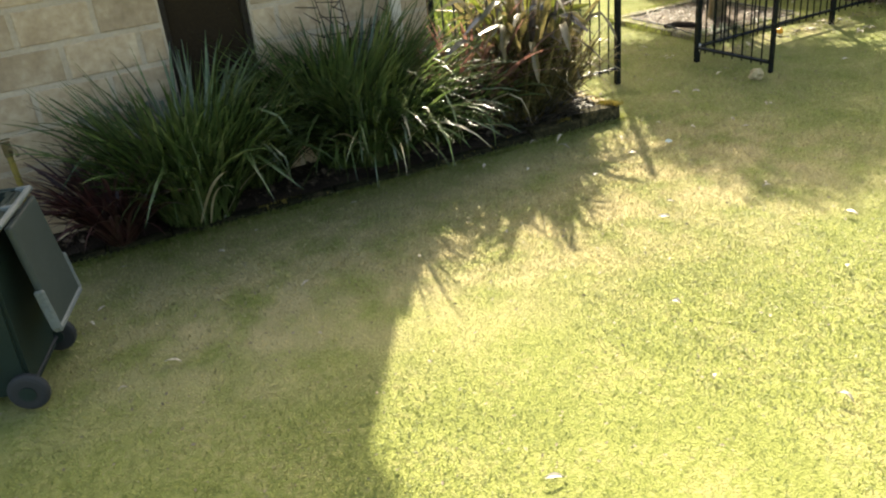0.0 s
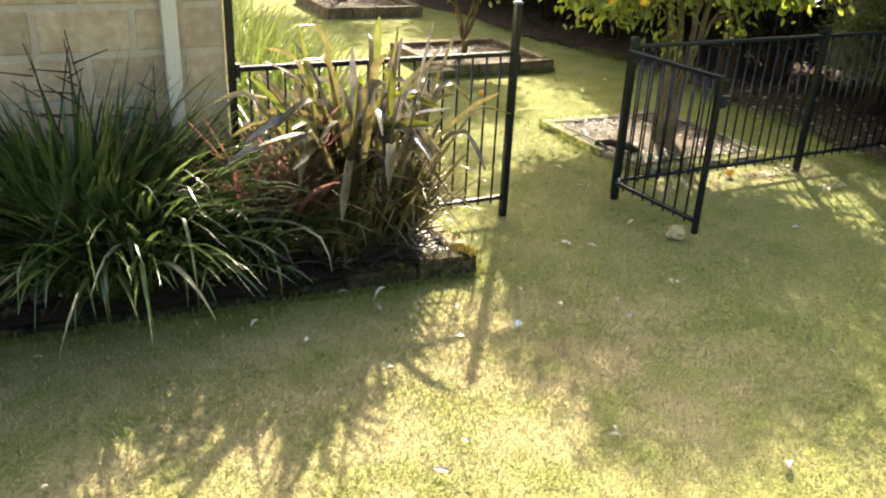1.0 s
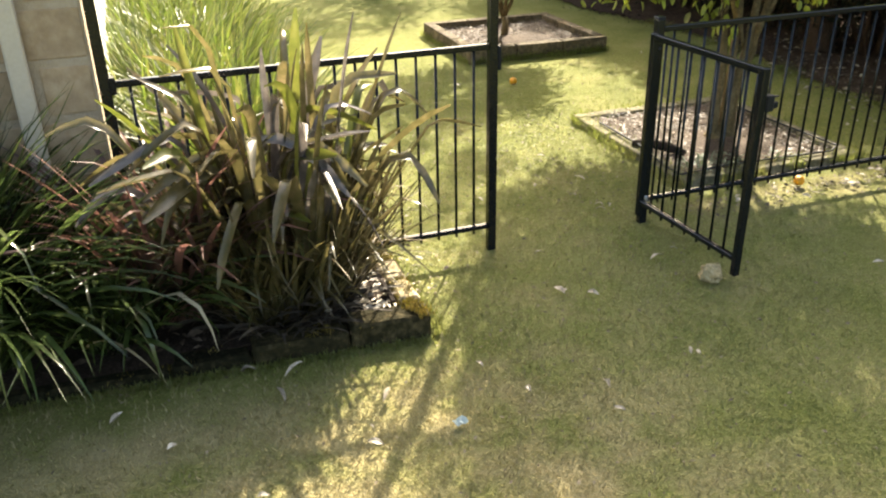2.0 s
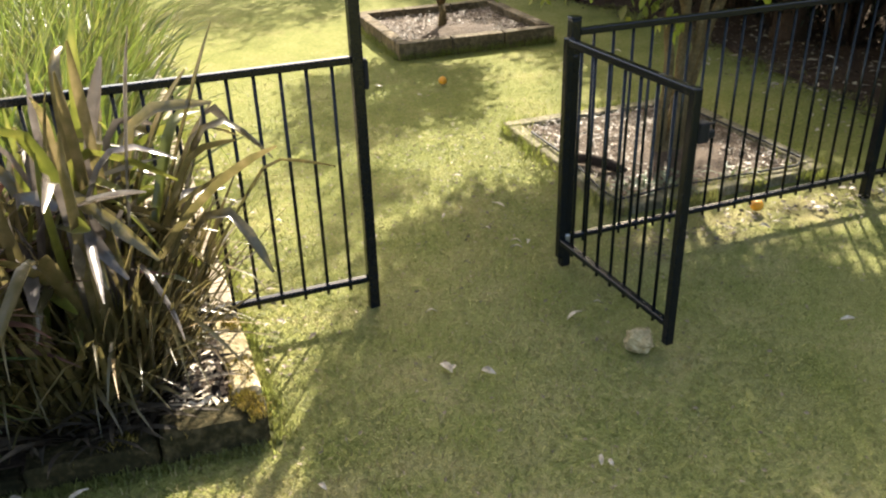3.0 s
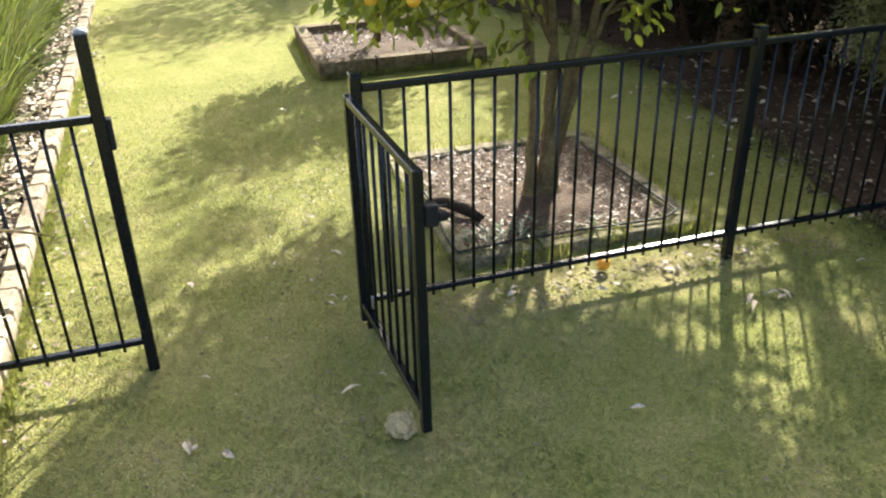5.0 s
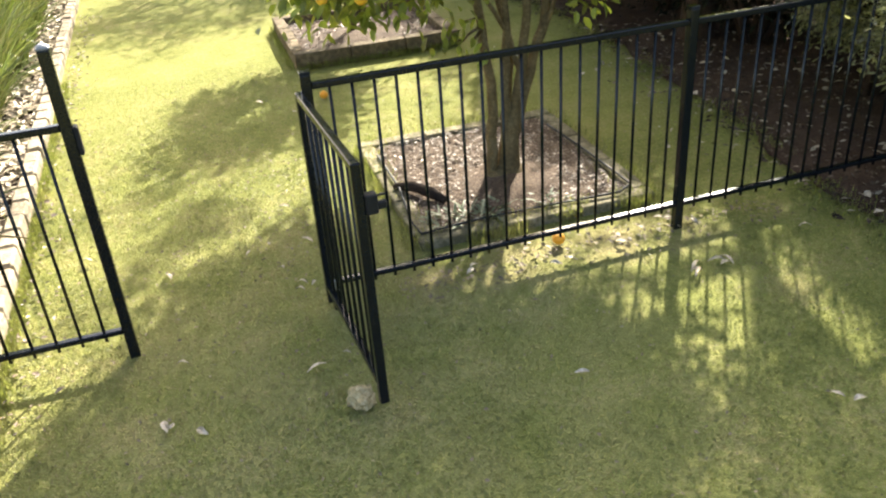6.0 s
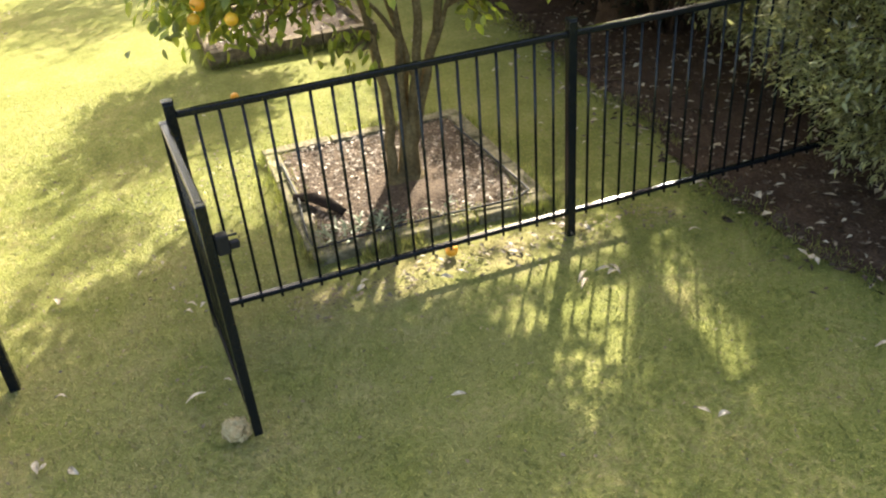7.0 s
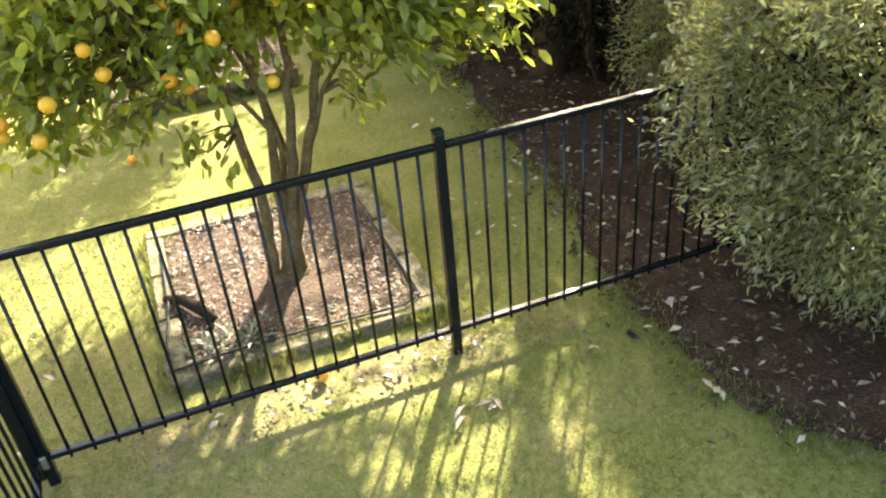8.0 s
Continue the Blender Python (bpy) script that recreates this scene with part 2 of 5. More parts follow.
M_TWIG = material("dark_stalk", [(0.014, 0.01, 0.008), (0.03, 0.022, 0.017)], 20, 80, 0.95, bump=0.4, spec=0.1)
M_WHITEWALL = material("white_wall", [(0.7, 0.7, 0.68), (0.8, 0.8, 0.78)], 3, 40, 0.8, bump=0.1)
M_FENCEWOOD = material("dark_boards", [(0.035, 0.028, 0.022), (0.06, 0.05, 0.04)], 4, 40, 0.85, bump=0.3, spread=0.3)
M_SCRAP = material("blue_plastic", [(0.42, 0.52, 0.56), (0.6, 0.68, 0.7)], 12, 60, 0.25, bump=0.3, bump_scale=40, translucent=0.3)
M_YELLOW = material("yellow_tap", [(0.16, 0.115, 0.018), (0.22, 0.16, 0.03)], 20, 90, 0.6, bump=0.1)
M_BRASS = material("old_brass", [(0.1, 0.075, 0.035), (0.16, 0.12, 0.055)], 20, 90, 0.5, 0.7, bump=0.2)


# ==== mesh helpers ====
def empty(name, m=None):
    ob = new(name)
    ob.empty_display_size = 0.2
    if m is not None:
        ob.matrix_world = m
    return ob


def finish(name, me, mat, parent=None, label="", smooth=False):
    if mat is not None and not me.materials:
        me.materials.append(mat)
    if smooth:
        me.polygons.foreach_set("use_smooth", [True] * len(me.polygons))
    ob = new(name, me)
    if parent is not None:
        ob.parent = parent
    if label:
        ob["label"] = label
    return ob


def part(name, bm, mat, parent=None, label="", smooth=False):
    me = bpy.data.meshes.new(name)
    bm.to_mesh(me)
    bm.free()
    return finish(name, me, mat, parent, label, smooth)


def array_mesh(name, verts, faces):
    """verts (n, 3), faces (m, k) arrays."""
    me = bpy.data.meshes.new(name)
    m, k = faces.shape
    me.vertices.add(len(verts))
    me.vertices.foreach_set("co", np.ascontiguousarray(verts, dtype=np.float32).ravel())
    me.loops.add(m * k)
    me.loops.foreach_set("vertex_index", np.ascontiguousarray(faces, dtype=np.int32).ravel())
    me.polygons.add(m)
    me.polygons.foreach_set("loop_start", np.arange(0, m * k, k, dtype=np.int32))
    me.update(calc_edges=True)
    me.validate()
    return me


def box(bm, size, at=(0, 0, 0), rz=0.0, bevel=0.0, rx=0.0, ry=0.0, segments=1):
    g = bmesh.ops.create_cube(bm, size=1, matrix=pose(*at, rx, ry, rz) @ Matrix.Diagonal((*size, 1)))
    if bevel:
        es = list({e for v in g["verts"] for e in v.link_edges})
        bmesh.ops.bevel(bm, geom=es, offset=bevel, segments=segments, affect="EDGES", profile=0.5)
    return bm


def tube(bm, points, radii, sides=7, cap=True):
    pts = [Vector(p) for p in points]
    rings = []
    for i, p in enumerate(pts):
        d = (pts[min(i + 1, len(pts) - 1)] - pts[max(i - 1, 0)]).normalized()
        u = d.cross(Vector((0.31, 0.87, 0.12)))
        if u.length < 0.05:
            u = d.cross(Vector((1, 0, 0)))
        u.normalize()
        v = d.cross(u)
        rings.append([bm.verts.new(p + radii[i] * (math.cos(a) * u + math.sin(a) * v)) for a in (2 * math.pi * j / sides for j in range(sides))])
    for r, s in zip(rings, rings[1:]):
        for j in range(sides):
            bm.faces.new((r[j], r[(j + 1) % sides], s[(j + 1) % sides], s[j]))
    if cap:
        bm.faces.new(rings[0][::-1])
        bm.faces.new(rings[-1])
    return bm


def unit(a):
    return a / np.maximum(np.linalg.norm(a, axis=1, keepdims=True), 1e-9)


def leaf_mesh(name, at, along, up, length, width, rich=False):
    """Folded leaves: at, along, up (n, 3); length and width (n)."""
    n = len(at)
    along = unit(along)
    side = unit(np.cross(along, up))
    nor = np.cross(side, along)
    if rich:
        t = np.array([(0, 0, 0), (0.28, -0.42, 0.08), (0.68, -0.4, 0.03), (1, 0, -0.1), (0.68, 0.4, 0.03), (0.28, 0.42, 0.08), (0.3, 0, -0.02), (0.68, 0, -0.06)])
        f = np.array([(0, 1, 6), (1, 2, 7), (1, 7, 6), (2, 3, 7), (0, 6, 5), (6, 7, 4), (6, 4, 5), (7, 3, 4)])
    else:
        t = np.array([(0, 0, 0), (0.45, -0.5, 0.07), (1, 0, -0.08), (0.45, 0.5, 0.07)])
        f = np.array([(0, 1, 2), (0, 2, 3)])
    k = len(t)
    v = (at[:, None] + along[:, None] * (t[None, :, 0] * length[:, None])[..., None] + side[:, None] * (t[None, :, 1] * width[:, None])[..., None]
         + nor[:, None] * (t[None, :, 2] * length[:, None])[..., None])
    faces = f[None] + (np.arange(n) * k)[:, None, None]
    return array_mesh(name, v.reshape(-1, 3), faces.reshape(-1, 3))


def strap_mesh(name, base, az, tilt, droop, length, width, segs=7, kink=None, fold=0.18, ribbon=False):
    """Arching strap leaves. tilt and droop in radians from the vertical; all (n) arrays, base (n, 3)."""
    n = len(az)
    s = np.linspace(0, 1, segs + 1)
    th = tilt[:, None] + droop[:, None] * s[None] ** 1.8
    if kink is not None:
        th = th + (1.1 + 0.25 * ribbon + 0.45 * np.sin(az * 53))[:, None] * np.clip((s[None] - kink[:, None]) / (0.1 if ribbon else 0.16), 0, 1)
    step = (length / segs)[:, None]
    turn = az[:, None] + (0.55 if ribbon else 0.3) * np.sin(az * 37)[:, None] * s[None]
    roll = (1.1 if ribbon else 0.6) * np.sin(az * 91)[:, None] * s[None]
    ca, sa = np.cos(turn), np.sin(turn)
    run = lambda q: np.concatenate([np.zeros((n, 1)), np.cumsum(q[:, 1:] * step, 1)], 1)
    c = np.stack([base[:, :1] + run(np.sin(th) * ca), base[:, 1:2] + run(np.sin(th) * sa), np.maximum(base[:, 2:] + run(np.cos(th)), 0.012)], -1)
    profile = np.minimum(0.28 + 1.2 * s, (1.03 - s) * 8) if ribbon else np.minimum(0.55 + 2.2 * s, (1.02 - s) * 3.2)
    w = width[:, None] * np.minimum(1, profile)[None] * 0.5
    flat = np.stack([-sa, ca, np.zeros_like(ca)], -1)
    face = np.stack([-np.cos(th) * ca, -np.cos(th) * sa, np.sin(th)], -1)
    cr, sr = np.cos(roll)[..., None], np.sin(roll)[..., None]
    side, nor = flat * cr + face * sr, face * cr - flat * sr
    rows = np.stack([c - side * w[..., None] + nor * (w * fold * 2)[..., None], c, c + side * w[..., None] + nor * (w * fold * 2)[..., None]], 2)
    v = rows.reshape(n, -1, 3)
    f = []
    for i in range(segs):
        for j in range(2):
            a = i * 3 + j
            f.append((a, a + 1, a + 4, a + 3))
    faces = np.array(f)[None] + (np.arange(n) * v.shape[1])[:, None, None]
    return array_mesh(name, v.reshape(-1, 3), faces.reshape(-1, 4))


def sheet(name, outline, z, mat, parent=None, label=""):
    bm = bmesh.new()
    bm.faces.new([bm.verts.new((x, y, z)) for x, y in outline])
    bmesh.ops.triangulate(bm, faces=bm.faces[:])
    return part(name, bm, mat, parent, label)


# ==== ground ====
def ground():
    g = np.concatenate([np.linspace(-90, -4, 12)[:-1], np.linspace(-4, 12, 64), np.linspace(12, 90, 15)[1:]])
    xs, ys = np.meshgrid(g, g + 2)
    z = np.array([[0.005 * (noise.noise((x * 0.7, y * 0.7, 0)) if abs(x) < 14 and abs(y) < 16 else 0) - 0.012 for x, y in zip(a, b)] for a, b in zip(xs, ys)])
    k = len(g)
    v = np.stack([xs, ys, z], -1).reshape(-1, 3)
    i = np.arange(k * k).reshape(k, k)
    f = np.stack([i[:-1, :-1], i[:-1, 1:], i[1:, 1:], i[1:, :-1]], -1).reshape(-1, 4)
    ob = finish("ground", array_mesh("ground", v, f), M_LAWN, smooth=True)
    return tagged(ob, "mown yellow-green lawn with browned patches", "lawn", kind="structure")


ground()

FY = lambda x: 4.15 - 0.0945 * (x - 2.37)                     # line of the fence
KY = lambda x: 3.21 - 0.165 * (x - 3.63)                      # outer line of the front kerb
SX = lambda y: 3.63 + 0.1 * (y - 3.2)                      # outer line of the side kerb
KH = lambda x: np.clip(0.14 - 0.085 * (3.6 - x), 0.042, 0.14)   # height of the front kerb
MX = lambda y: 8.44 + 0.8 * min(max((y - 4.1) / 2.6, 0), 1) + 0.1 * math.sin(1.7 * y) + 0.48 * max(2.6 - y, 0) ** 1.2   # edge of the hedge's mulch
BEDS = [   # corner, rotation, width, depth, height, edge width
    ((5.975, 4.18), -6.0, 1.54, 1.67, 0.046, 0.11),
    ((6.29, 8.03), -6.5, 1.67, 1.62, 0.145, 0.12),
    ((6.84, 12.46), -6.5, 1.75, 1.9, 0.17, 0.13),
]


def in_bed(x, y):
    inside = (y > KY(x)) & (x < SX(y))
    for (bx, by), rot, w, d, h, e in BEDS:
        c, s = math.cos(radians(rot)), math.sin(radians(rot))
        u, v = (x - bx) * c + (y - by) * s, -(x - bx) * s + (y - by) * c
        inside = inside | ((u > -0.01) & (u < w + 0.01) & (v > -0.01) & (v < d + 0.01))
    return inside


def lawn_blades():
    rng = np.random.default_rng(5)
    n = 1400000
    x = rng.uniform(-5.5, 9.8, n)
    y = rng.uniform(-3.4, 10.5, n)
    far = np.hypot(x - 3.5, (y - 2.0) * np.where(y < 2, 1.55, 1.0))
    keep = ~in_bed(x, y) & (rng.random(n) < np.clip(1.3 - far / 5.6, 0.0, 1)) & (x < 8.36 + 0.12 * rng.random(n) ** 2 + 0.8 * np.clip((y - 4.1) / 2.6, 0, 1) + 0.1 * np.sin(1.7 * y) + 0.48 * np.maximum(2.6 - y, 0) ** 1.2)
    x, y, far = x[keep], y[keep], far[keep]
    n = len(x)
    az = rng.uniform(0, 2 * np.pi, n)
    lean = rng.uniform(1.2, 1.53, n)
    size = rng.uniform(0.011, 0.024, n)
    wide = rng.uniform(0.004, 0.0075, n) * (1 + 0.04 * far)
    base = np.stack([x, y, np.full(n, -0.012)], -1)
    tip = base + np.stack([np.sin(lean) * np.cos(az) * size, np.sin(lean) * np.sin(az) * size, np.cos(lean) * size + 0.003 + 0.007 * rng.random(n) ** 2], -1)
    s = np.stack([-np.sin(az), np.cos(az), np.zeros(n)], -1) * wide[:, None] * 0.5
    v = np.stack([base - s, base + s, tip], 1).reshape(-1, 3)
    f = np.arange(3 * n).reshape(n, 3)
    tagged(finish("grass", array_mesh("grass", v, f), M_BLADE), "short mown lawn grass, green with straw-coloured blades", "grass", kind="stuff")


lawn_blades()


def dry_grass():
    """Straw-coloured thatch where the lawn has browned beside the front bed, and longer blades against the kerbs."""
    rng = np.random.default_rng(15)
    for name, label, n, mat in (("dry_grass", "browned straw-coloured grass beside the bed", 70000, M_STRAW), ("kerb_grass", "longer grass growing against the kerbs", 16000, M_BLADE)):
        if name == "dry_grass":
            x, y = rng.uniform(-2.5, 5.2, n), rng.uniform(0.4, 5.5, n)
            d = KY(x) - y
            w = np.clip(1.2 - np.abs(d - 0.7) / 1.1, 0, 0.9) * np.clip((4.6 - x) / 1.2, 0, 1) * np.clip((x + 1.8) / 1.8, 0.1, 1)
            w = np.maximum(w, 0.4 * np.exp(-((x - 4.9) ** 2 + (y - 3.4) ** 2) / 0.8))
            k = (rng.random(n) < w) & ~in_bed(x, y)
            size = rng.uniform(0.014, 0.03, n)
        else:
            x, y = rng.uniform(-2, 3.62, n), np.zeros(n)
            y[: n // 2] = KY(x[: n // 2]) - np.abs(rng.normal(0, 0.025, n // 2))
            y[n // 2:] = rng.uniform(3.2, 9, n - n // 2)
            x[n // 2:] = SX(y[n // 2:]) + np.abs(rng.normal(0, 0.03, n - n // 2))
            k = np.ones(n, bool)
            size = np.where(np.arange(n) < n // 2, rng.uniform(0.012, 0.04, n), rng.uniform(0.02, 0.06, n))
        x, y, size = x[k], y[k], size[k]
        n = len(x)
        az, lean = rng.uniform(0, 6.283, n), rng.uniform(0.9 if name == "dry_grass" else 0.3, 1.45, n)
        wide = rng.uniform(0.004, 0.008, n)
        base = np.stack([x, y, np.full(n, -0.01)], -1)
        tip = base + np.stack([np.sin(lean) * np.cos(az) * size, np.sin(lean) * np.sin(az) * size, np.cos(lean) * size + 0.012], -1)
        s = np.stack([-np.sin(az), np.cos(az), np.zeros(n)], -1) * wide[:, None] * 0.5
        tagged(finish(name, array_mesh(name, np.stack([base - s, base + s, tip], 1).reshape(-1, 3), np.arange(3 * n).reshape(n, 3)), mat), label, "grass", kind="stuff")


dry_grass()


def bed_grass():
    """Tufts growing against and over the low edges of the lawn beds."""
    rng = np.random.default_rng(16)
    xs, ys = [], []
    for (bx, by), rot, w, d, h, e in BEDS[:2]:
        c, s = math.cos(radians(rot)), math.sin(radians(rot))
        k = 7500 if h < 0.1 else 2400
        side = rng.choice(4, k, p=(0.5, 0.12, 0.16, 0.22))
        t = rng.random(k)
        off = np.where(h < 0.1, rng.normal(0.02, 0.06, k), -np.abs(rng.normal(0, 0.03, k)))
        u = np.where(side == 0, t * w, np.where(side == 1, w - off, np.where(side == 2, t * w, off)))
        v = np.where(side == 0, off, np.where(side == 1, t * d, np.where(side == 2, d - off, t * d)))
        keep = noise_mask(u * 3.1, v * 3.1) if h < 0.1 else np.ones(k, bool)
        u, v = u[keep], v[keep]
        xs.append(bx + u * c - v * s)
        ys.append(by + u * s + v * c)
    x, y = np.concatenate(xs), np.concatenate(ys)
    n = len(x)
    az, lean, size, wide = rng.uniform(0, 6.283, n), rng.uniform(0.2, 1.2, n), rng.uniform(0.03, 0.085, n), rng.uniform(0.004, 0.008, n)
    base = np.stack([x, y, np.full(n, 0.0)], -1)
    tip = base + np.stack([np.sin(lean) * np.cos(az) * size, np.sin(lean) * np.sin(az) * size, np.cos(lean) * size + 0.02], -1)
    q = np.stack([-np.sin(az), np.cos(az), np.zeros(n)], -1) * wide[:, None] * 0.5
    tagged(finish("edge_grass", array_mesh("edge_grass", np.stack([base - q, base + q, tip], 1).reshape(-1, 3), np.arange(3 * n).reshape(n, 3)), M_BLADE), "longer grass tufts round the edges of the lawn beds", "grass", kind="stuff")


def noise_mask(u, v):
    return np.array([noise.noise((float(a), float(b), 4.0)) > -0.1 for a, b in zip(u, v)])


bed_grass()


# ==== house ====
HOUSE = pose(2.37, 4.15, 0, 0, 0, -5.4)    # x along the front wall towards its corner, y into the house
def house():
    wall = empty("wall_front", HOUSE)
    tagged(wall, "house wall of pale tan limestone blocks with wide light mortar", "wall", kind="structure")
    bm = bmesh.new()                        # mortar backing with the window's opening left out
    for x0, x1, z0, z1 in ((-12, -2.07, 0, 2.87), (-1.45, -0.006, 0, 2.87), (-2.07, -1.45, 0, 0.52), (-2.07, -1.45, 2.12, 2.87)):
        box(bm, (x1 - x0, 0.22, z1 - z0), ((x0 + x1) / 2, 0.1065, (z0 + z1) / 2))
    part("mortar", bm, M_MORTAR, wall)
    side = bmesh.new()
    box(side, (0.22, 11.3, 2.87), (-0.112, 5.9, 1.435))
    tagged(part("wall_side", side, M_RENDER), "sunlit cream side wall of the house", "wall", kind="structure").matrix_world = HOUSE
    soffit = bmesh.new()
    box(soffit, (12.1, 12.0, 0.06), (-5.96, 5.9, 2.901))
    box(soffit, (12.1, 0.03, 0.2), (-5.96, -0.116, 2.97))
    box(soffit, (0.03, 12.0, 0.2), (0.106, 5.9, 2.97))
    tagged(part("eave", soffit, M_RENDER), "cream boxed eave with fascia", "eave", kind="structure").matrix_world = HOUSE
    rf = bmesh.new()
    a = [rf.verts.new(p) for p in ((-12.1, -0.14, 3.072), (0.13, -0.14, 3.072), (0.13, 11.95, 3.072), (-12.1, 11.95, 3.072))]
    r = [rf.verts.new(p) for p in ((-6.5, 5.7, 5.3), (-5.0, 5.7, 5.3))]
    for q in ((a[0], a[1], r[1], r[0]), (a[1], a[2], r[1]), (a[2], a[3], r[0], r[1]), (a[3], a[0], r[0]), (a[3], a[2], a[1], a[0])):
        rf.faces.new(q)
    tagged(part("roof", rf, M_ROOF), "brown hipped house roof", "roof", kind="structure").matrix_world = HOUSE
    win = empty("window_1", HOUSE)
    tagged(win, "tall narrow dark brown window screen in the block wall", "window", kind="structure")
    fb = bmesh.new()
    for w, h, x, z in ((0.045, 1.6, -2.047, 1.32), (0.045, 1.6, -1.473, 1.32), (0.53, 0.045, -1.76, 0.543), (0.53, 0.045, -1.76, 2.097)):
        box(fb, (w, 0.06, h), (x, 0.06, z), bevel=0.004)
    part("window_frame", fb, M_FRAME, win)
    part("pane", box(bmesh.new(), (0.54, 0.012, 1.52), (-1.76, 0.07, 1.32)), M_GLASS, win, "dark brown flyscreen pane")
    part("window_sill", box(bmesh.new(), (0.64, 0.14, 0.05), (-1.76, 0.045, 0.497), bevel=0.006), M_BLOCK, win)
    # blocks, 0.5 by 0.257 m
    rng = random.Random(3)
    meshes = {}
    for c in range(10):
        z0 = 0.033 + 0.257 * c
        x = 0.0 if c % 2 else -0.25
        spans = [(-0.25, 0.0)] if not c % 2 else []
        while x > -5.6:
            spans.append((x - 0.5, x))
            x -= 0.5
        for x0, x1 in spans:
            pieces = [(x0, x1)]
            if 0.5 < z0 + 0.13 < 2.15:
                if x1 > -2.07 and x0 < -1.45:
                    pieces = [(p, q) for p, q in ((x0, min(x1, -2.07)), (max(x0, -1.45), x1)) if q - p > 0.06]
            for p, q in pieces:
                key = (round(q - p, 2), rng.randrange(3))
                if key not in meshes:
                    bm = box(bmesh.new(), (q - p - 0.034, 0.04, 0.257 - 0.036), bevel=0.007, segments=2)
                    for v in bm.verts:
                        v.co += 0.003 * Vector((noise.noise(v.co * 9 + Vector((key[1], 0, key[0] * 40))), noise.noise(v.co * 7 + Vector((3, key[1], 9))), noise.noise(v.co * 8)))
                    me = bpy.data.meshes.new("block")
                    bm.to_mesh(me)
                    bm.free()
                    meshes[key] = me
                ob = finish("block", meshes[key], M_BLOCK, wall)
                ob.location = ((p + q) / 2, 0.010 + rng.uniform(-0.003, 0.002), z0 + 0.1285)
    pipe = empty("downpipe", HOUSE)
    tagged(pipe, "cream painted rectangular downpipe on the block wall", "downpipe")
    part("pipe", box(bmesh.new(), (0.085, 0.06, 2.65), (-0.31, -0.056, 1.4), bevel=0.012, segments=2), M_PIPE, pipe)
    for z in (0.75, 1.95):
        part("bracket", box(bmesh.new(), (0.14, 0.012, 0.03), (-0.31, -0.019, z), bevel=0.002), M_PIPE, pipe)


house()


# ==== front bed: soil and kerbs ====
def soil_z(x, y):
    return 0.05 + 0.058 * np.clip((x - 2.5) / 0.9, 0, 1) * np.clip((5.3 - y) / 0.9, 0, 1)


def front_bed():
    out = [(-7, KY(-7) + 0.05), (3.55, KY(3.55) + 0.06)] + [(SX(y) - 0.06, y) for y in (3.3, 6, 9, 12, 15)] + [(2.6, 15.1), (2.37, 4.15), (-7, 5.03)]
    bm = bmesh.new()
    bm.faces.new([bm.verts.new((x, y, 0.05)) for x, y in out])
    bmesh.ops.triangulate(bm, faces=bm.faces[:])
    rows = []
    for j in range(26):                     # the heap behind the corner
        y0 = 3.3 + 0.08 * j
        rows.append([bm.verts.new((x, max(y0, KY(x) + 0.1), float(soil_z(x, y0)) + 0.012 * noise.noise((x * 7, y0 * 7, 3)) - 0.004)) for x in (2.45 + (SX(y0) - 0.13 - 2.45) * i / 16 for i in range(17))])
    for a, b in zip(rows, rows[1:]):
        for i in range(16):
            bm.faces.new((a[i], a[i + 1], b[i + 1], b[i]))
    soil = part("bed_soil", bm, M_SHADEDSOIL)
    tagged(soil, "bark mulch of the bed along the house, darkened for its shade", "mulch", kind="structure")
    rng = random.Random(8)
    front = empty("kerb_front")
    tagged(front, "low mossy stone kerb along the front bed, darkened for its shaded face", "kerb", kind="structure")
    side = empty("kerb_side")
    tagged(side, "pale stone paver edging between lawn and house bed", "kerb", kind="structure")

    def stone(parent, p, ang, length, width, height, mat):
        bm = box(bmesh.new(), (length, width, height), bevel=0.016, segments=1)
        if p[1] < 5:
            bmesh.ops.subdivide_edges(bm, edges=[e for e in bm.edges if e.calc_length() > 0.15], cuts=5, use_grid_fill=True)
            bmesh.ops.subdivide_edges(bm, edges=[e for e in bm.edges if e.calc_length() > 0.08], cuts=2, use_grid_fill=True)
        off = Vector((rng.uniform(0, 50), rng.uniform(0, 50), 0))
        for v in bm.verts:
            v.co += 0.005 * noise.noise_vector(v.co * 6 + off) + 0.003 * noise.noise_vector(v.co * 26 + off)
        ob = part("kerb_stone", bm, mat, parent)
        ob.matrix_world = pose(p[0], p[1], height / 2 - 0.02, rng.uniform(-1.5, 1.5), rng.uniform(-1, 1), ang + rng.uniform(-1, 1))

    ang = math.degrees(math.atan(-0.165))
    x = 3.63
    while x > -4.5:
        length = rng.uniform(0.36, 0.52)
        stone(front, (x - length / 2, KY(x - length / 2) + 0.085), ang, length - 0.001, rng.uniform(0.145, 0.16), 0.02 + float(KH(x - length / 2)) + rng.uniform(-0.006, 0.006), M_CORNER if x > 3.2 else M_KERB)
        x -= length
    y = 3.4
    while y < 15:
        length = rng.uniform(0.232, 0.242)
        stone(side, (SX(y + length / 2) - 0.068 + rng.uniform(-0.005, 0.005), y + length / 2), 90 - 5.7, length - 0.013, rng.uniform(0.11, 0.12), (0.145 if y < 4.1 else 0.125) + rng.uniform(-0.01, 0.01), M_EDGE if y < 4.1 else M_KERB_PALE)
        y += length


front_bed()


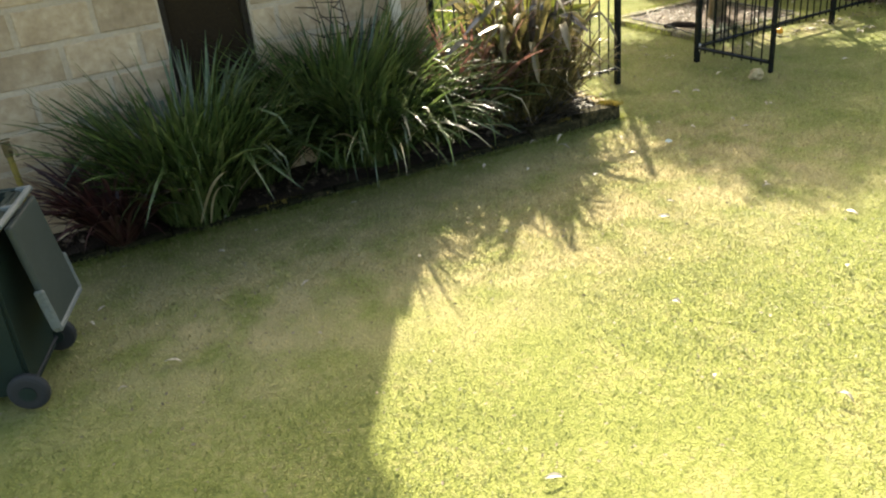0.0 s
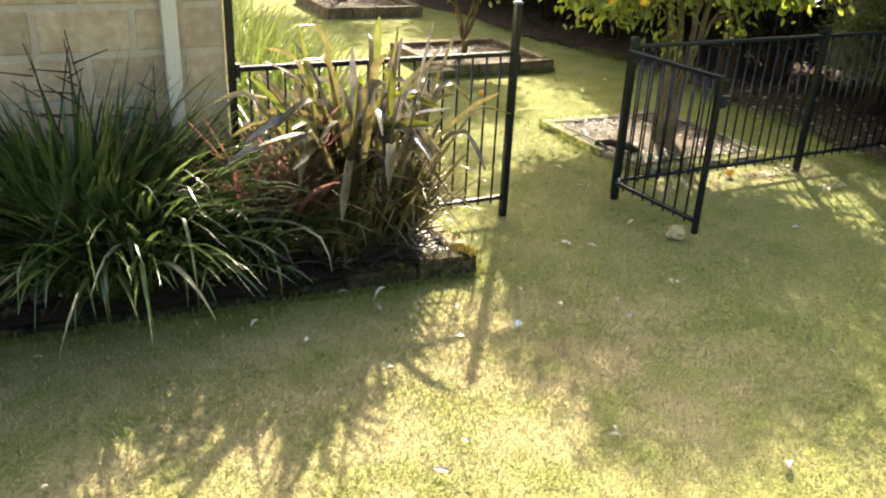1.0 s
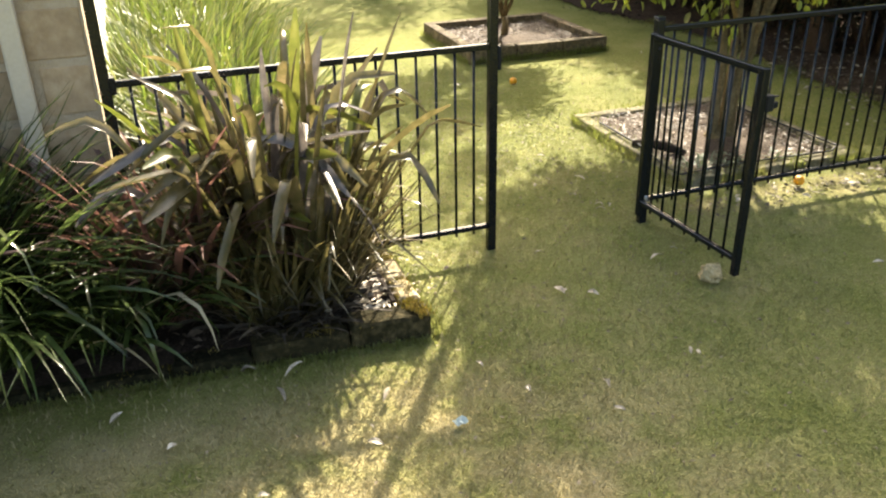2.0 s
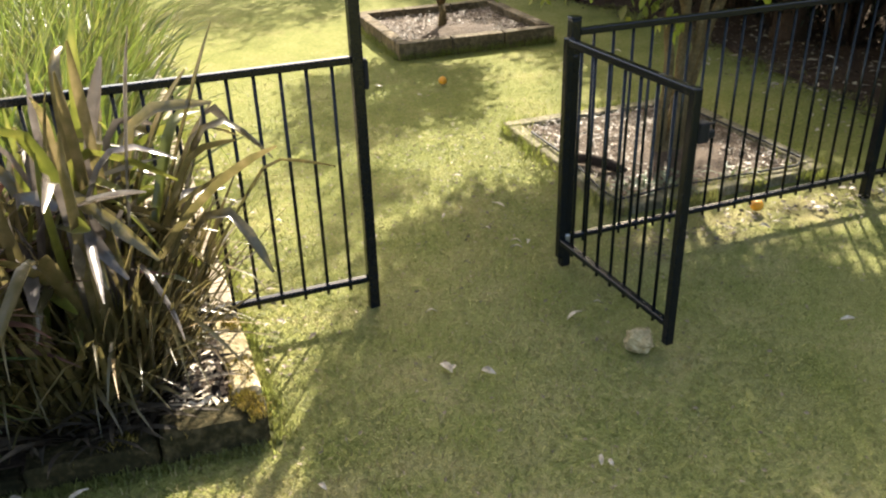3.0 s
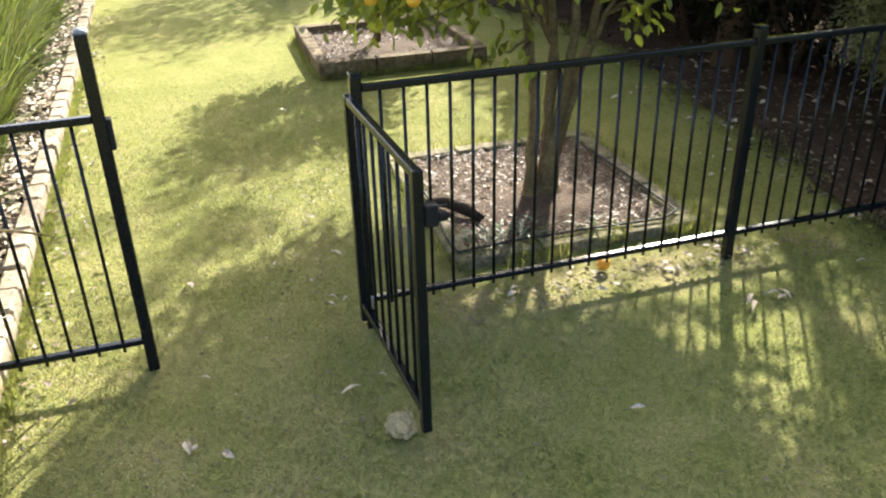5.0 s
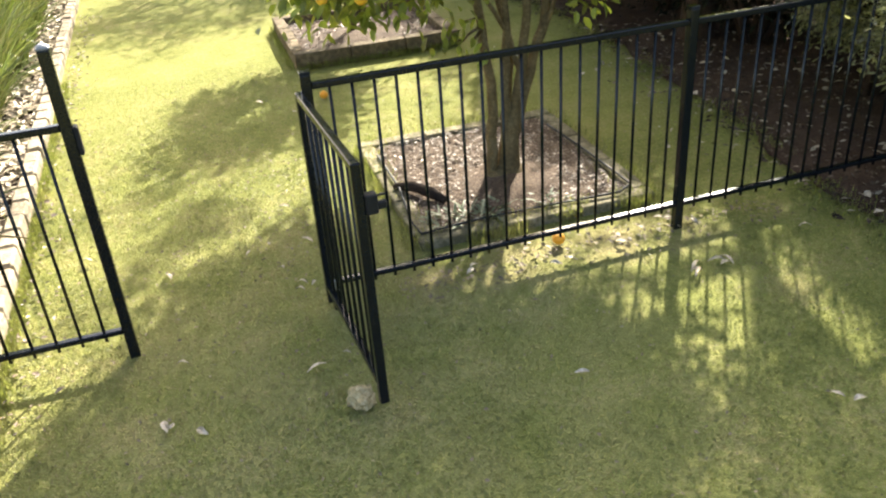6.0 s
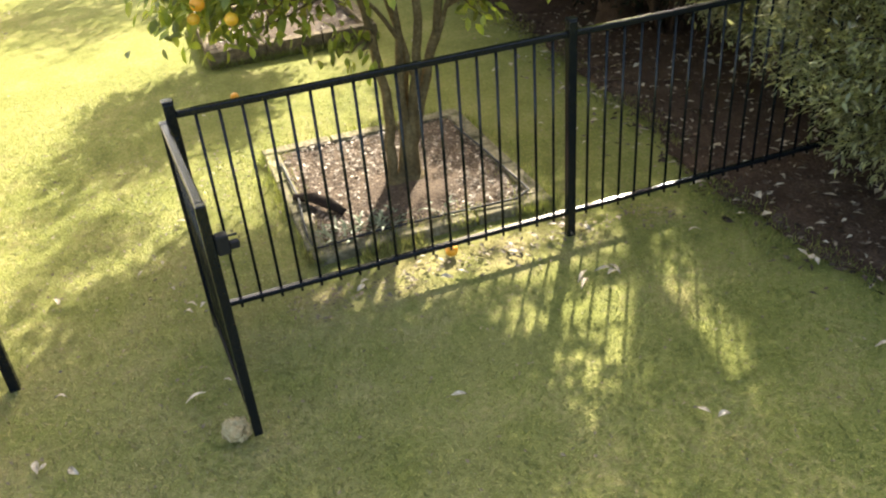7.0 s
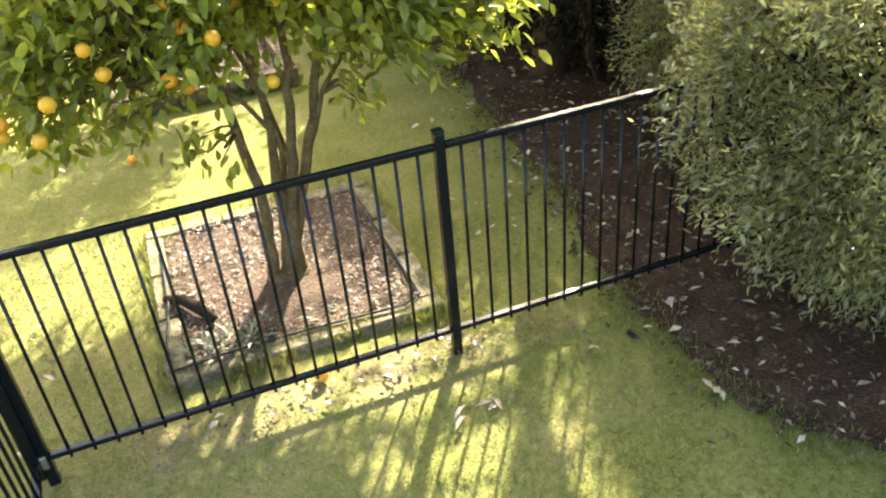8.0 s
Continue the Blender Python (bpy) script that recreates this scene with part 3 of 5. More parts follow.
def gap_shadow_strip():
    # Dark strip modelled for the shadow between side kerb and mulch.
    bm = bmesh.new()
    rows = []
    for k in range(9):
        yy = 3.42 + 0.09 * k
        x = SX(yy) - 0.152 + 0.006 * math.sin(9 * yy)
        rows.append([bm.verts.new((x + dx, yy, z + 0.006 * math.sin(13 * yy))) for dx, z in ((-0.011, 0.03), (0.011, 0.03), (0.009, 0.128), (-0.01, 0.126))])
    for a, b in zip(rows, rows[1:]):
        for q in range(4):
            bm.faces.new((a[q], a[(q + 1) % 4], b[(q + 1) % 4], b[q]))
    bm.faces.new(rows[0][::-1])
    bm.faces.new(rows[-1])
    tagged(part("gap_shadow_strip", bm, M_TWIG), "dark strip standing for the shadowed gap behind the side kerb", "edging")


gap_shadow_strip()


def chips(name, area, n, z, seed, size=(0.015, 0.05), mat=None, label="scattered bark chips on the mulch", parent=None):
    """Flat curled chips lying about within area(rng, n) -> x, y."""
    rng = np.random.default_rng(seed)
    x, y = area(rng, n)
    n = len(x)
    az, tip = rng.uniform(0, 6.283, n), rng.uniform(-0.5, 0.5, n)
    at = np.stack([x, y, (z(x, y) if callable(z) else z) + rng.uniform(0.004, 0.022, n)], -1)
    along = np.stack([np.cos(az), np.sin(az), tip * 0.6], -1)
    up = np.stack([rng.normal(0, 0.35, n), rng.normal(0, 0.35, n), np.ones(n)], -1)
    L = rng.uniform(*size, n)
    me = leaf_mesh(name, at, along, up, L, L * rng.uniform(0.25, 0.6, n))
    ob = finish(name, me, mat or M_CHIP, parent)
    return tagged(ob, label, "bark chips", kind="stuff")


def bed_area(rng, n):
    x, y = rng.uniform(2.9, 4.3, n), rng.uniform(3.1, 12, n)
    k = (y > KY(x) + 0.16) & (x < SX(y) - 0.14) & ((y < FY(x) - 0.05) | (x > 2.9))
    return x[k], y[k]


def corner_area(rng, n):
    x, y = rng.normal(3.42, 0.16, n), rng.uniform(3.35, 4.3, n)
    k = (y > KY(x) + 0.16) & (x < SX(y) - 0.15)
    return x[k], y[k]


def deep_area(rng, n):
    x, y = rng.uniform(-1.5, 3.0, n), rng.uniform(2.9, 4.3, n)
    k = (y > KY(x) + 0.16) & (y < FY(x))
    return x[k], y[k]


chips("bark_chips", bed_area, 3600, soil_z, 21, (0.015, 0.06))
chips("pale_chips", corner_area, 420, soil_z, 31, (0.02, 0.075), M_FALLEN, "bleached leaf bits on the mulch behind the kerb's corner")
chips("dark_litter", deep_area, 2600, 0.05, 26, (0.03, 0.1), M_SHADEDLEAF, "leaf litter under the strappy plants, darkened for their shade")


def kerb_tops(rng, n):
    half = n // 2
    x = rng.uniform(0.5, 3.58, n)
    y = KY(x) + 0.085 + rng.normal(0, 0.035, n)
    y[half:] = rng.uniform(3.2, 4.9, n - half)
    x[half:] = SX(y[half:]) - 0.068 + rng.normal(0, 0.035, n - half)
    return x, y


def kerb_moss():
    """Cushions of moss and stubble growing over the kerb stones near the corner."""
    rng = np.random.default_rng(27)
    x, y = kerb_tops(rng, 9000)
    k = np.array([noise.noise((float(a) * 6, float(b) * 6, 2.0)) > (0.1 if b < KY(a) + 0.17 else 0.28) for a, b in zip(x, y)])
    x, y = x[k], y[k]
    n = len(x)
    z = np.where(y < KY(x) + 0.16, KH(x) - 0.012, 0.115)
    az, lean, size, wide = rng.uniform(0, 6.283, n), rng.uniform(0.2, 1.3, n), rng.uniform(0.008, 0.024, n), rng.uniform(0.004, 0.009, n)
    base = np.stack([x, y, z], -1)
    tip = base + np.stack([np.sin(lean) * np.cos(az) * size, np.sin(lean) * np.sin(az) * size, np.cos(lean) * size + 0.008], -1)
    q = np.stack([-np.sin(az), np.cos(az), np.zeros(n)], -1) * wide[:, None] * 0.5
    tagged(finish("moss", array_mesh("moss", np.stack([base - q, base + q, tip], 1).reshape(-1, 3), np.arange(3 * n).reshape(n, 3)), M_MOSS), "olive and ochre moss growing over the kerb stones", "moss", kind="stuff")


kerb_moss()


def kerb_band(rng, n):
    y = rng.uniform(3.75, 13, n)
    return SX(y) - 0.15 - np.abs(rng.normal(0, 0.16, n)), y


def kerb_lawn(rng, n):
    y = rng.uniform(3.5, 12, n)
    return SX(y) + 0.03 + np.abs(rng.normal(0, 0.13, n)), y


chips("pale_litter", kerb_band, 2500, 0.054, 22, (0.03, 0.13), M_FALLEN, "bleached leaf litter behind the side kerb")
def lawn_area(rng, n):
    x, y = rng.uniform(-2, 8.4, n), rng.uniform(0, 8.5, n)
    k = ~in_bed(x, y)
    return x[k], y[k]


chips("lawn_bits", lawn_area, 6500, -0.002, 24, (0.008, 0.03), M_BITS, "tiny brown leaf fragments in the lawn")
def fence_foot(rng, n):
    x = rng.uniform(5.7, 8.0, n)
    return x, FY(x) + rng.normal(-0.02, 0.09, n)


def trodden(rng, n):
    x, y = rng.normal(5.3, 0.7, n), rng.normal(5.3, 0.7, n)
    k = ~in_bed(x, y)
    return x[k], y[k]


chips("fence_litter", fence_foot, 420, 0.004, 25, (0.015, 0.05), M_BITS, "dry curled leaves gathered along the fence's foot")
chips("trodden_bits", trodden, 900, 0.0, 29, (0.01, 0.035), M_BITS, "brown leaf bits scattered on the trodden lawn")
chips("lawn_litter", kerb_lawn, 420, 0.0, 23, (0.02, 0.06), M_CHIP, "brown leaf bits on the lawn beside the kerb")


# ==== garden beds on the lawn ====
def garden_bed(spec, label, seed, stone_mat):
    (bx, by), rot, w, d, h, e = spec
    bed = empty("garden_bed", pose(bx, by, 0, 0, 0, rot))
    tagged(bed, label, "garden bed", "tree beds on the lawn")
    rng = random.Random(seed)
    bm = bmesh.new()
    k = 26
    grid = [[bm.verts.new((e * 0.6 + (w - 1.2 * e) * i / k, e * 0.6 + (d - 1.2 * e) * j / k,
             h * 0.45 + 0.016 * noise.noise((i * 0.5 + seed, j * 0.5, 1)) + 0.05 * math.exp(-((i / k - 0.5) ** 2 + (j / k - 0.3) ** 2) * 14))) for j in range(k + 1)] for i in range(k + 1)]
    for i in range(k):
        for j in range(k):
            bm.faces.new((grid[i][j], grid[i + 1][j], grid[i + 1][j + 1], grid[i][j + 1]))
    part("soil", bm, M_MULCH, bed, "dark mulch strewn with pale chips", smooth=True)
    for x0, y0, length, ang in ((0, 0, w, 0), (w, e, d - 2 * e, 90), (0, d - e, w, 0), (e, e, d - 2 * e, 90)):
        cnt = max(2, round(length / 0.5))
        for i in range(cnt):
            s = length / cnt
            b = box(bmesh.new(), (s - 0.014, e, h + 0.03), bevel=0.008)
            off = Vector((rng.uniform(0, 60), 0, 0))
            for v in b.verts:
                v.co += 0.006 * noise.noise_vector(v.co * 8 + off)
            ob = part("edge_block", b, stone_mat, bed)
            m = pose(x0, y0, 0, 0, 0, ang) @ pose((i + 0.5) * s, e / 2, (h + 0.03) / 2 - 0.03, rng.uniform(-1, 1), 0, rng.uniform(-0.6, 0.6))
            ob.matrix_local = m

    def area(g, n):
        u, v = g.uniform(e, w - e, n), g.uniform(e, d - e, n)
        c, s = math.cos(radians(rot)), math.sin(radians(rot))
        return bx + u * c - v * s, by + u * s + v * c
    chips("bark_chips", area, 2700, h * 0.45 + 0.012, seed, (0.01, 0.045))
    return bed


garden_bed(BEDS[0], "low sunken stone-edged bed of mulch under the citrus tree", 4, M_LOWEDGE)
garden_bed(BEDS[1], "raised block-edged mulch bed round a small tree", 5, M_BEDBLOCK)
garden_bed(BEDS[2], "raised block-edged mulch bed at the far lawn", 6, M_BEDBLOCK)


def bed_things():
    """The drip pipe, a dark piece of bark and grey-green seedlings in the citrus bed."""
    pts = [(6.2, 5.5), (6.13, 4.9), (6.03, 4.45), (6.02, 4.27), (6.38, 4.24), (6.79, 4.2), (7.29, 4.11), (7.41, 4.16), (7.48, 4.83), (7.5, 5.35)]
    p = [Vector((x, y, 0.062 + 0.008 * math.sin(7 * x + 3 * y))) for x, y in pts]
    fine = []
    for a, b in zip(p, p[1:]):
        fine += [a.lerp(b, k / 4) for k in range(4)]
    tagged(part("drip_pipe", tube(bmesh.new(), fine + [p[-1]], [0.008] * (len(fine) + 1), 7), M_TYRE, smooth=True), "thin black drip pipe lying round the citrus bed", "pipe")
    bm = bmesh.new()
    tube(bm, ((0, 0, 0.03), (0.09, -0.11, 0.05), (0.16, -0.25, 0.045), (0.2, -0.36, 0.03)), (0.02, 0.034, 0.036, 0.02), 10)
    for v in bm.verts:
        v.co += 0.008 * noise.noise_vector(v.co * 30)
    ob = part("bark_piece", bm, M_TWIG, smooth=True)
    ob.matrix_world = pose(6.12, 4.95, 0.03)
    tagged(ob, "dark rotten piece of bark on the mulch", "bark")


bed_things()


# ==== black tubular fence and gate ====
def fence():
    f = empty("fence", pose(4.345, FY(4.345), 0))
    tagged(f, "black powder-coated tubular metal garden fence", "fence")
    ang = math.degrees(math.atan(-0.0945))
    base = Vector((4.345, FY(4.345), 0))

    def at(x, z):
        return Vector((x, FY(x), z)) - base
    posts = [(2.398, 1.98), (4.345, 1.53), (5.375, 1.255), (7.39, 1.265), (9.4, 1.265), (11.4, 1.265), (13.4, 1.265)]
    for x, h in posts:
        p = part("post", box(bmesh.new(), (0.05, 0.05, h + 0.05), (0, 0, h / 2 - 0.025), bevel=0.006, segments=2), M_BLACK, f)
        here = Matrix.Translation(at(x, 0)) @ pose(0, 0, 0, 0, 0, ang)
        p.matrix_local = here
        c = bmesh.new()
        box(c, (0.054, 0.054, 0.012), (0, 0, h + 0.006), bevel=0.004)
        if h == 1.53:
            bmesh.ops.create_uvsphere(c, u_segments=12, v_segments=6, radius=0.027, matrix=pose(0, 0, h + 0.008) @ Matrix.Diagonal((1, 1, 0.6, 1)))
        cap = part("post_cap", c, M_CAP if h == 1.53 else M_BLACK, f, "weathered grey post cap" if h == 1.53 else "")
        cap.matrix_local = here
    rod = None
    for (x0, _), (x1, _) in zip(posts, posts[1:]):
        if x0 == 4.345:
            continue
        for name, z, hgt in (("top_rail", 1.195, 0.032), ("bottom_rail", 0.145, 0.028)):
            a, b = at(x0 + 0.024, z), at(x1 - 0.024, z)
            r = part(name, box(bmesh.new(), ((b - a).length, 0.036, hgt), bevel=0.005), M_BLACK, f)
            r.matrix_local = Matrix.Translation((a + b) / 2) @ pose(0, 0, 0, 0, 0, ang)
        n = max(2, round((x1 - x0) / 0.108))
        for i in range(1, n):
            x = x0 + (x1 - x0) * i / n
            if rod is None:
                rod = bpy.data.meshes.new("picket")
                bm = tube(bmesh.new(), ((0, 0, 0.105), (0, 0, 1.185)), (0.0082, 0.0082), 8)
                bm.to_mesh(rod)
                bm.free()
            finish("picket", rod, M_BLACK, f, smooth=True).location = at(x, 0)
    keep = part("latch_keeper", box(bmesh.new(), (0.02, 0.05, 0.13), (0.034, 0, 1.13), bevel=0.005), M_LATCH, f)
    keep.matrix_local = Matrix.Translation(at(4.345, 0)) @ pose(0, 0, 0, 0, 0, ang)
    part("wall_bracket", box(bmesh.new(), (0.03, 0.062, 0.08), at(2.43, 1.19), bevel=0.004), M_BLACK, f)


fence()


def gate():
    hinge, tip = Vector((5.335, 3.845, 0)), Vector((5.294, 2.96, 0))
    d = tip - hinge
    g = empty("gate", Matrix.Translation(hinge) @ pose(0, 0, 0, 0, 0, math.degrees(math.atan2(d.y, d.x))))
    tagged(g, "black tubular metal gate standing open, propped by a rock", "gate")
    w = d.length
    part("hinge_stile", box(bmesh.new(), (0.04, 0.04, 1.13), (0.0, 0, 0.615), bevel=0.005), M_BLACK, g)
    part("latch_stile", box(bmesh.new(), (0.04, 0.04, 1.13), (w, 0, 0.615), bevel=0.005), M_BLACK, g)
    part("top_rail", box(bmesh.new(), (w - 0.042, 0.036, 0.036), (w / 2, 0, 1.16), bevel=0.005), M_BLACK, g)
    part("bottom_rail", box(bmesh.new(), (w - 0.042, 0.036, 0.03), (w / 2, 0, 0.145), bevel=0.005), M_BLACK, g)
    rod = None
    for i in range(1, 8):
        if rod is None:
            rod = bpy.data.meshes.new("picket")
            bm = tube(bmesh.new(), ((0, 0, 0.105), (0, 0, 1.145)), (0.0082, 0.0082), 8)
            bm.to_mesh(rod)
            bm.free()
        finish("picket", rod, M_BLACK, g, smooth=True).location = (w * i / 8, 0, 0)
    for z in (0.14, 1.06):
        b = box(bmesh.new(), (0.05, 0.03, 0.07), (-0.01, 0.034, z), bevel=0.004)
        tube(b, ((-0.035, 0.03, z - 0.045), (-0.035, 0.03, z + 0.045)), (0.011, 0.011), 8)
        part("hinge", b, M_ZINC if z < 1 else M_BLACK, g, "bare metal hinge" if z < 1 else "")
    b = box(bmesh.new(), (0.046, 0.05, 0.085), (w, 0.046, 1.0), bevel=0.008, segments=2)
    box(b, (0.026, 0.04, 0.034), (w, 0.088, 0.985), bevel=0.006)
    latch = part("latch", b, M_LATCH, g, "black plastic side latch")
    part("latch_bolt", tube(bmesh.new(), ((w + 0.004, 0.06, 1.028), (w + 0.004, 0.105, 1.028)), (0.005, 0.005), 8), M_LATCH, latch)


gate()


def rock(name, at, r, seed, label, mat=None):
    bm = bmesh.new()
    bmesh.ops.create_icosphere(bm, subdivisions=4, radius=1)
    for v in bm.verts:
        q = v.co.copy()
        cell = noise.voronoi(q * 1.7 + Vector((seed, 3, 0)))[0]
        v.co *= 0.82 + 0.35 * (cell[1] - cell[0]) + 0.42 * noise.noise(q * 1.5 + Vector((seed, 0, 0))) + 0.08 * noise.noise(q * 7 + Vector((0, seed, 0)))
        v.co = Vector((v.co.x * r[0], v.co.y * r[1], max(v.co.z, -0.75) * r[2]))
    ob = part(name, bm, mat or M_STONE)
    ob.matrix_world = pose(*at, 0, 0, seed * 40)
    return tagged(ob, label, "rock")


rock("rock", (5.215, 3.05, 0.036), (0.078, 0.06, 0.06), 3, "pale rough limestone rock propping the open gate")


# ==== wheelie bin ====
def wheelie_bin():
    wx, wy = Vector((-1.335, 2.43, 0)), Vector((-1.109, 2.871, 0))
    mid = (wx + wy) / 2
    axle = (wy - wx).normalized()
    back = Vector((axle.y, -axle.x, 0))        # towards the wheels' side
    m = Matrix(((back.x, axle.x, 0, mid.x), (back.y, axle.y, 0, mid.y), (0, 0, 1, 0), (0, 0, 0, 1)))
    b = empty("wheelie_bin", m)
    tagged(b, "dark green wheeled rubbish bin with its lid hanging open", "bin")
    bm = bmesh.new()
    lo = [(-0.58, -0.22), (0.02, -0.22), (0.02, 0.22), (-0.58, 0.22)]
    hi = [(-0.69, -0.27), (0.06, -0.27), (0.06, 0.27), (-0.69, 0.27)]
    rows = []
    for z, q in ((0.05, lo), (0.95, hi)):
        rows.append([bm.verts.new((x, y, z)) for x, y in q])
    inner = [bm.verts.new((x * 0.94 - 0.01, y * 0.92, 0.95)) for x, y in hi]
    floor = [bm.verts.new((x * 0.94 - 0.01, y * 0.92, 0.12)) for x, y in lo]
    bm.faces.new(rows[0][::-1])
    bm.faces.new(floor)
    for i in range(4):
        j = (i + 1) % 4
        bm.faces.new((rows[0][i], rows[0][j], rows[1][j], rows[1][i]))
        bm.faces.new((rows[1][i], rows[1][j], inner[j], inner[i]))
        bm.faces.new((inner[i], inner[j], floor[j], floor[i]))
    bmesh.ops.recalc_face_normals(bm, faces=bm.faces[:])
    bmesh.ops.bevel(bm, geom=bm.edges[:], offset=0.02, segments=2, affect="EDGES")
    part("body", bm, M_BIN, b, smooth=False)
    rim = bmesh.new()
    for size, at in (((0.8, 0.03, 0.05), (-0.315, -0.285, 0.93)), ((0.8, 0.03, 0.05), (-0.315, 0.285, 0.93)), ((0.03, 0.6, 0.05), (-0.715, 0, 0.93)), ((0.03, 0.6, 0.05), (0.085, 0, 0.93))):
        box(rim, size, at, bevel=0.008)
    part("rim", rim, M_BIN, b)
    handle = tube(bmesh.new(), ((0.14, -0.24, 0.96), (0.14, 0.24, 0.96)), (0.016, 0.016), 10)
    for y in (-0.24, 0, 0.24):
        box(handle, (0.07, 0.03, 0.03), (0.11, y, 0.955), bevel=0.005)
    part("handle", handle, M_LIDEDGE, b, "worn grey handle bar")
    lid = bmesh.new()
    box(lid, (0.035, 0.4, 0.56), (0.168, 0.05, 0.64), ry=-7, bevel=0.012, segments=2)
    lid_ob = part("lid", lid, M_LID, b, "grey-green lid hanging open")
    edge = box(bmesh.new(), (0.05, 0.42, 0.04), (0.203, 0.05, 0.36), ry=-7, bevel=0.012)
    for y in (-0.155, 0.255):
        box(edge, (0.05, 0.025, 0.22), (0.19, y, 0.47), ry=-7, bevel=0.008)
    part("lid_edge", edge, M_LIDEDGE, lid_ob, "pale scuffed edge")
    for y in (-0.265, 0.265):
        w = bmesh.new()
        prof = ((0.0, 0.024), (0.075, 0.024), (0.092, 0.02), (0.1, 0.01), (0.1, -0.01), (0.092, -0.02), (0.075, -0.024), (0.0, -0.024))
        rings = [[w.verts.new((0.02 + r * math.cos(a), y + o, 0.1 + r * math.sin(a))) for a in (2 * math.pi * i / 20 for i in range(20))] for r, o in prof[1:-1]]
        for p, q in zip(rings, rings[1:]):
            for i in range(20):
                w.faces.new((p[i], p[(i + 1) % 20], q[(i + 1) % 20], q[i]))
        w.faces.new(rings[0])
        w.faces.new(rings[-1][::-1])
        bmesh.ops.recalc_face_normals(w, faces=w.faces[:])
        wheel = part("wheel", w, M_TYRE, b)
        part("hub", tube(bmesh.new(), ((0.02, y - 0.03, 0.1), (0.02, y + 0.03, 0.1)), (0.04, 0.04), 14), M_BIN, wheel)
    part("axle", tube(bmesh.new(), ((0.02, -0.26, 0.1), (0.02, 0.26, 0.1)), (0.012, 0.012), 8), M_TYRE, b)
    bag = bmesh.new()
    bmesh.ops.create_icosphere(bag, subdivisions=3, radius=1)
    for v in bag.verts:
        v.co *= 1 + 0.22 * noise.noise(v.co * 2.3)
        v.co = Vector((v.co.x * 0.24, v.co.y * 0.2, v.co.z * 0.13))
    ob = part("rubbish_bag", bag, M_BAG)
    ob.matrix_world = m @ pose(-0.26, 0.02, 0.93)
    tagged(ob, "white plastic rubbish bag swelling out of the bin", "bag")


wheelie_bin()


def garden_tap():
    t = empty("garden_tap", pose(-0.9, 4.12, 0.06))
    tagged(t, "yellowed standpipe with a dark brass tap in the bed", "tap")
    part("standpipe", tube(bmesh.new(), ((0, 0, 0), (0.01, 0, 0.4), (0, 0, 0.72)), (0.02, 0.02, 0.02), 10), M_YELLOW, t)
    b = tube(bmesh.new(), ((0, 0, 0.7), (0, 0, 0.79)), (0.026, 0.03), 10)
    tube(b, ((0, 0, 0.75), (0.03, -0.06, 0.75), (0.04, -0.085, 0.71)), (0.015, 0.014, 0.014), 8)
    part("tap_head", b, M_BRASS, t, "dull brass tap")
    part("tap_handle", box(bmesh.new(), (0.07, 0.014, 0.012), (0, 0, 0.81), bevel=0.004), M_BRASS, t)


garden_tap()


# ==== strap-leaved plants ====
def clump(name, label, at, n, length, width, tilt, droop, mat, seed, spread=0.12, dry=0, dry_mat=None, squash=(1, 1), kinks=0.0, single=0):
    """A tuft of arching leaves; the outermost "single" leaves are parts of their own."""
    rng = np.random.default_rng(seed)
    plant = empty(name, pose(*at))
    tagged(plant, label, "plant", "strap-leaved plants in the bed")

    def make(k):
        r = spread * np.sqrt(rng.random(k))
        a = rng.uniform(0, 6.283, k)
        base = np.stack([r * np.cos(a) * squash[0], r * np.sin(a) * squash[1], np.zeros(k)], -1)
        az = a + rng.normal(0, 0.9, k)
        frac = r / max(spread, 1e-6)
        L = rng.uniform(length[0], length[1], k)
        tl = tilt[0] + (tilt[1] - tilt[0]) * np.clip(0.6 * frac + 0.4 * rng.random(k), 0, 1)
        dr = rng.uniform(droop[0], droop[1], k)
        kk = np.where(rng.random(k) < kinks, rng.uniform(0.5, 0.85, k), 2.0)
        return base, az, tl, dr, L, rng.uniform(width[0], width[1], k), kk
    b, az, tl, dr, L, w, kk = make(n)
    me = strap_mesh("leaves", b, az, tl, dr, L, w, 8, kk)
    tagged(finish("leaves", me, mat, plant), kind="stuff")
    if single:
        b, az, tl, dr, L, w, kk = make(single)
        for i in range(single):
            s = slice(i, i + 1)
            finish("leaf", strap_mesh("leaf", b[s], az[s], tl[s], dr[s], L[s] * 1.05, w[s] * 1.15, 9, kk[s]), mat, plant)
    if dry:
        b, az, tl, dr, L, w, kk = make(dry)
        for i in range(dry):
            s = slice(i, i + 1)
            finish("dry_leaf", strap_mesh("dry_leaf", b[s], az[s], tl[s] + 0.1, dr[s] + 0.3, L[s], w[s], 9, kk[s]), dry_mat, plant, "bleached dead leaf")
    return plant


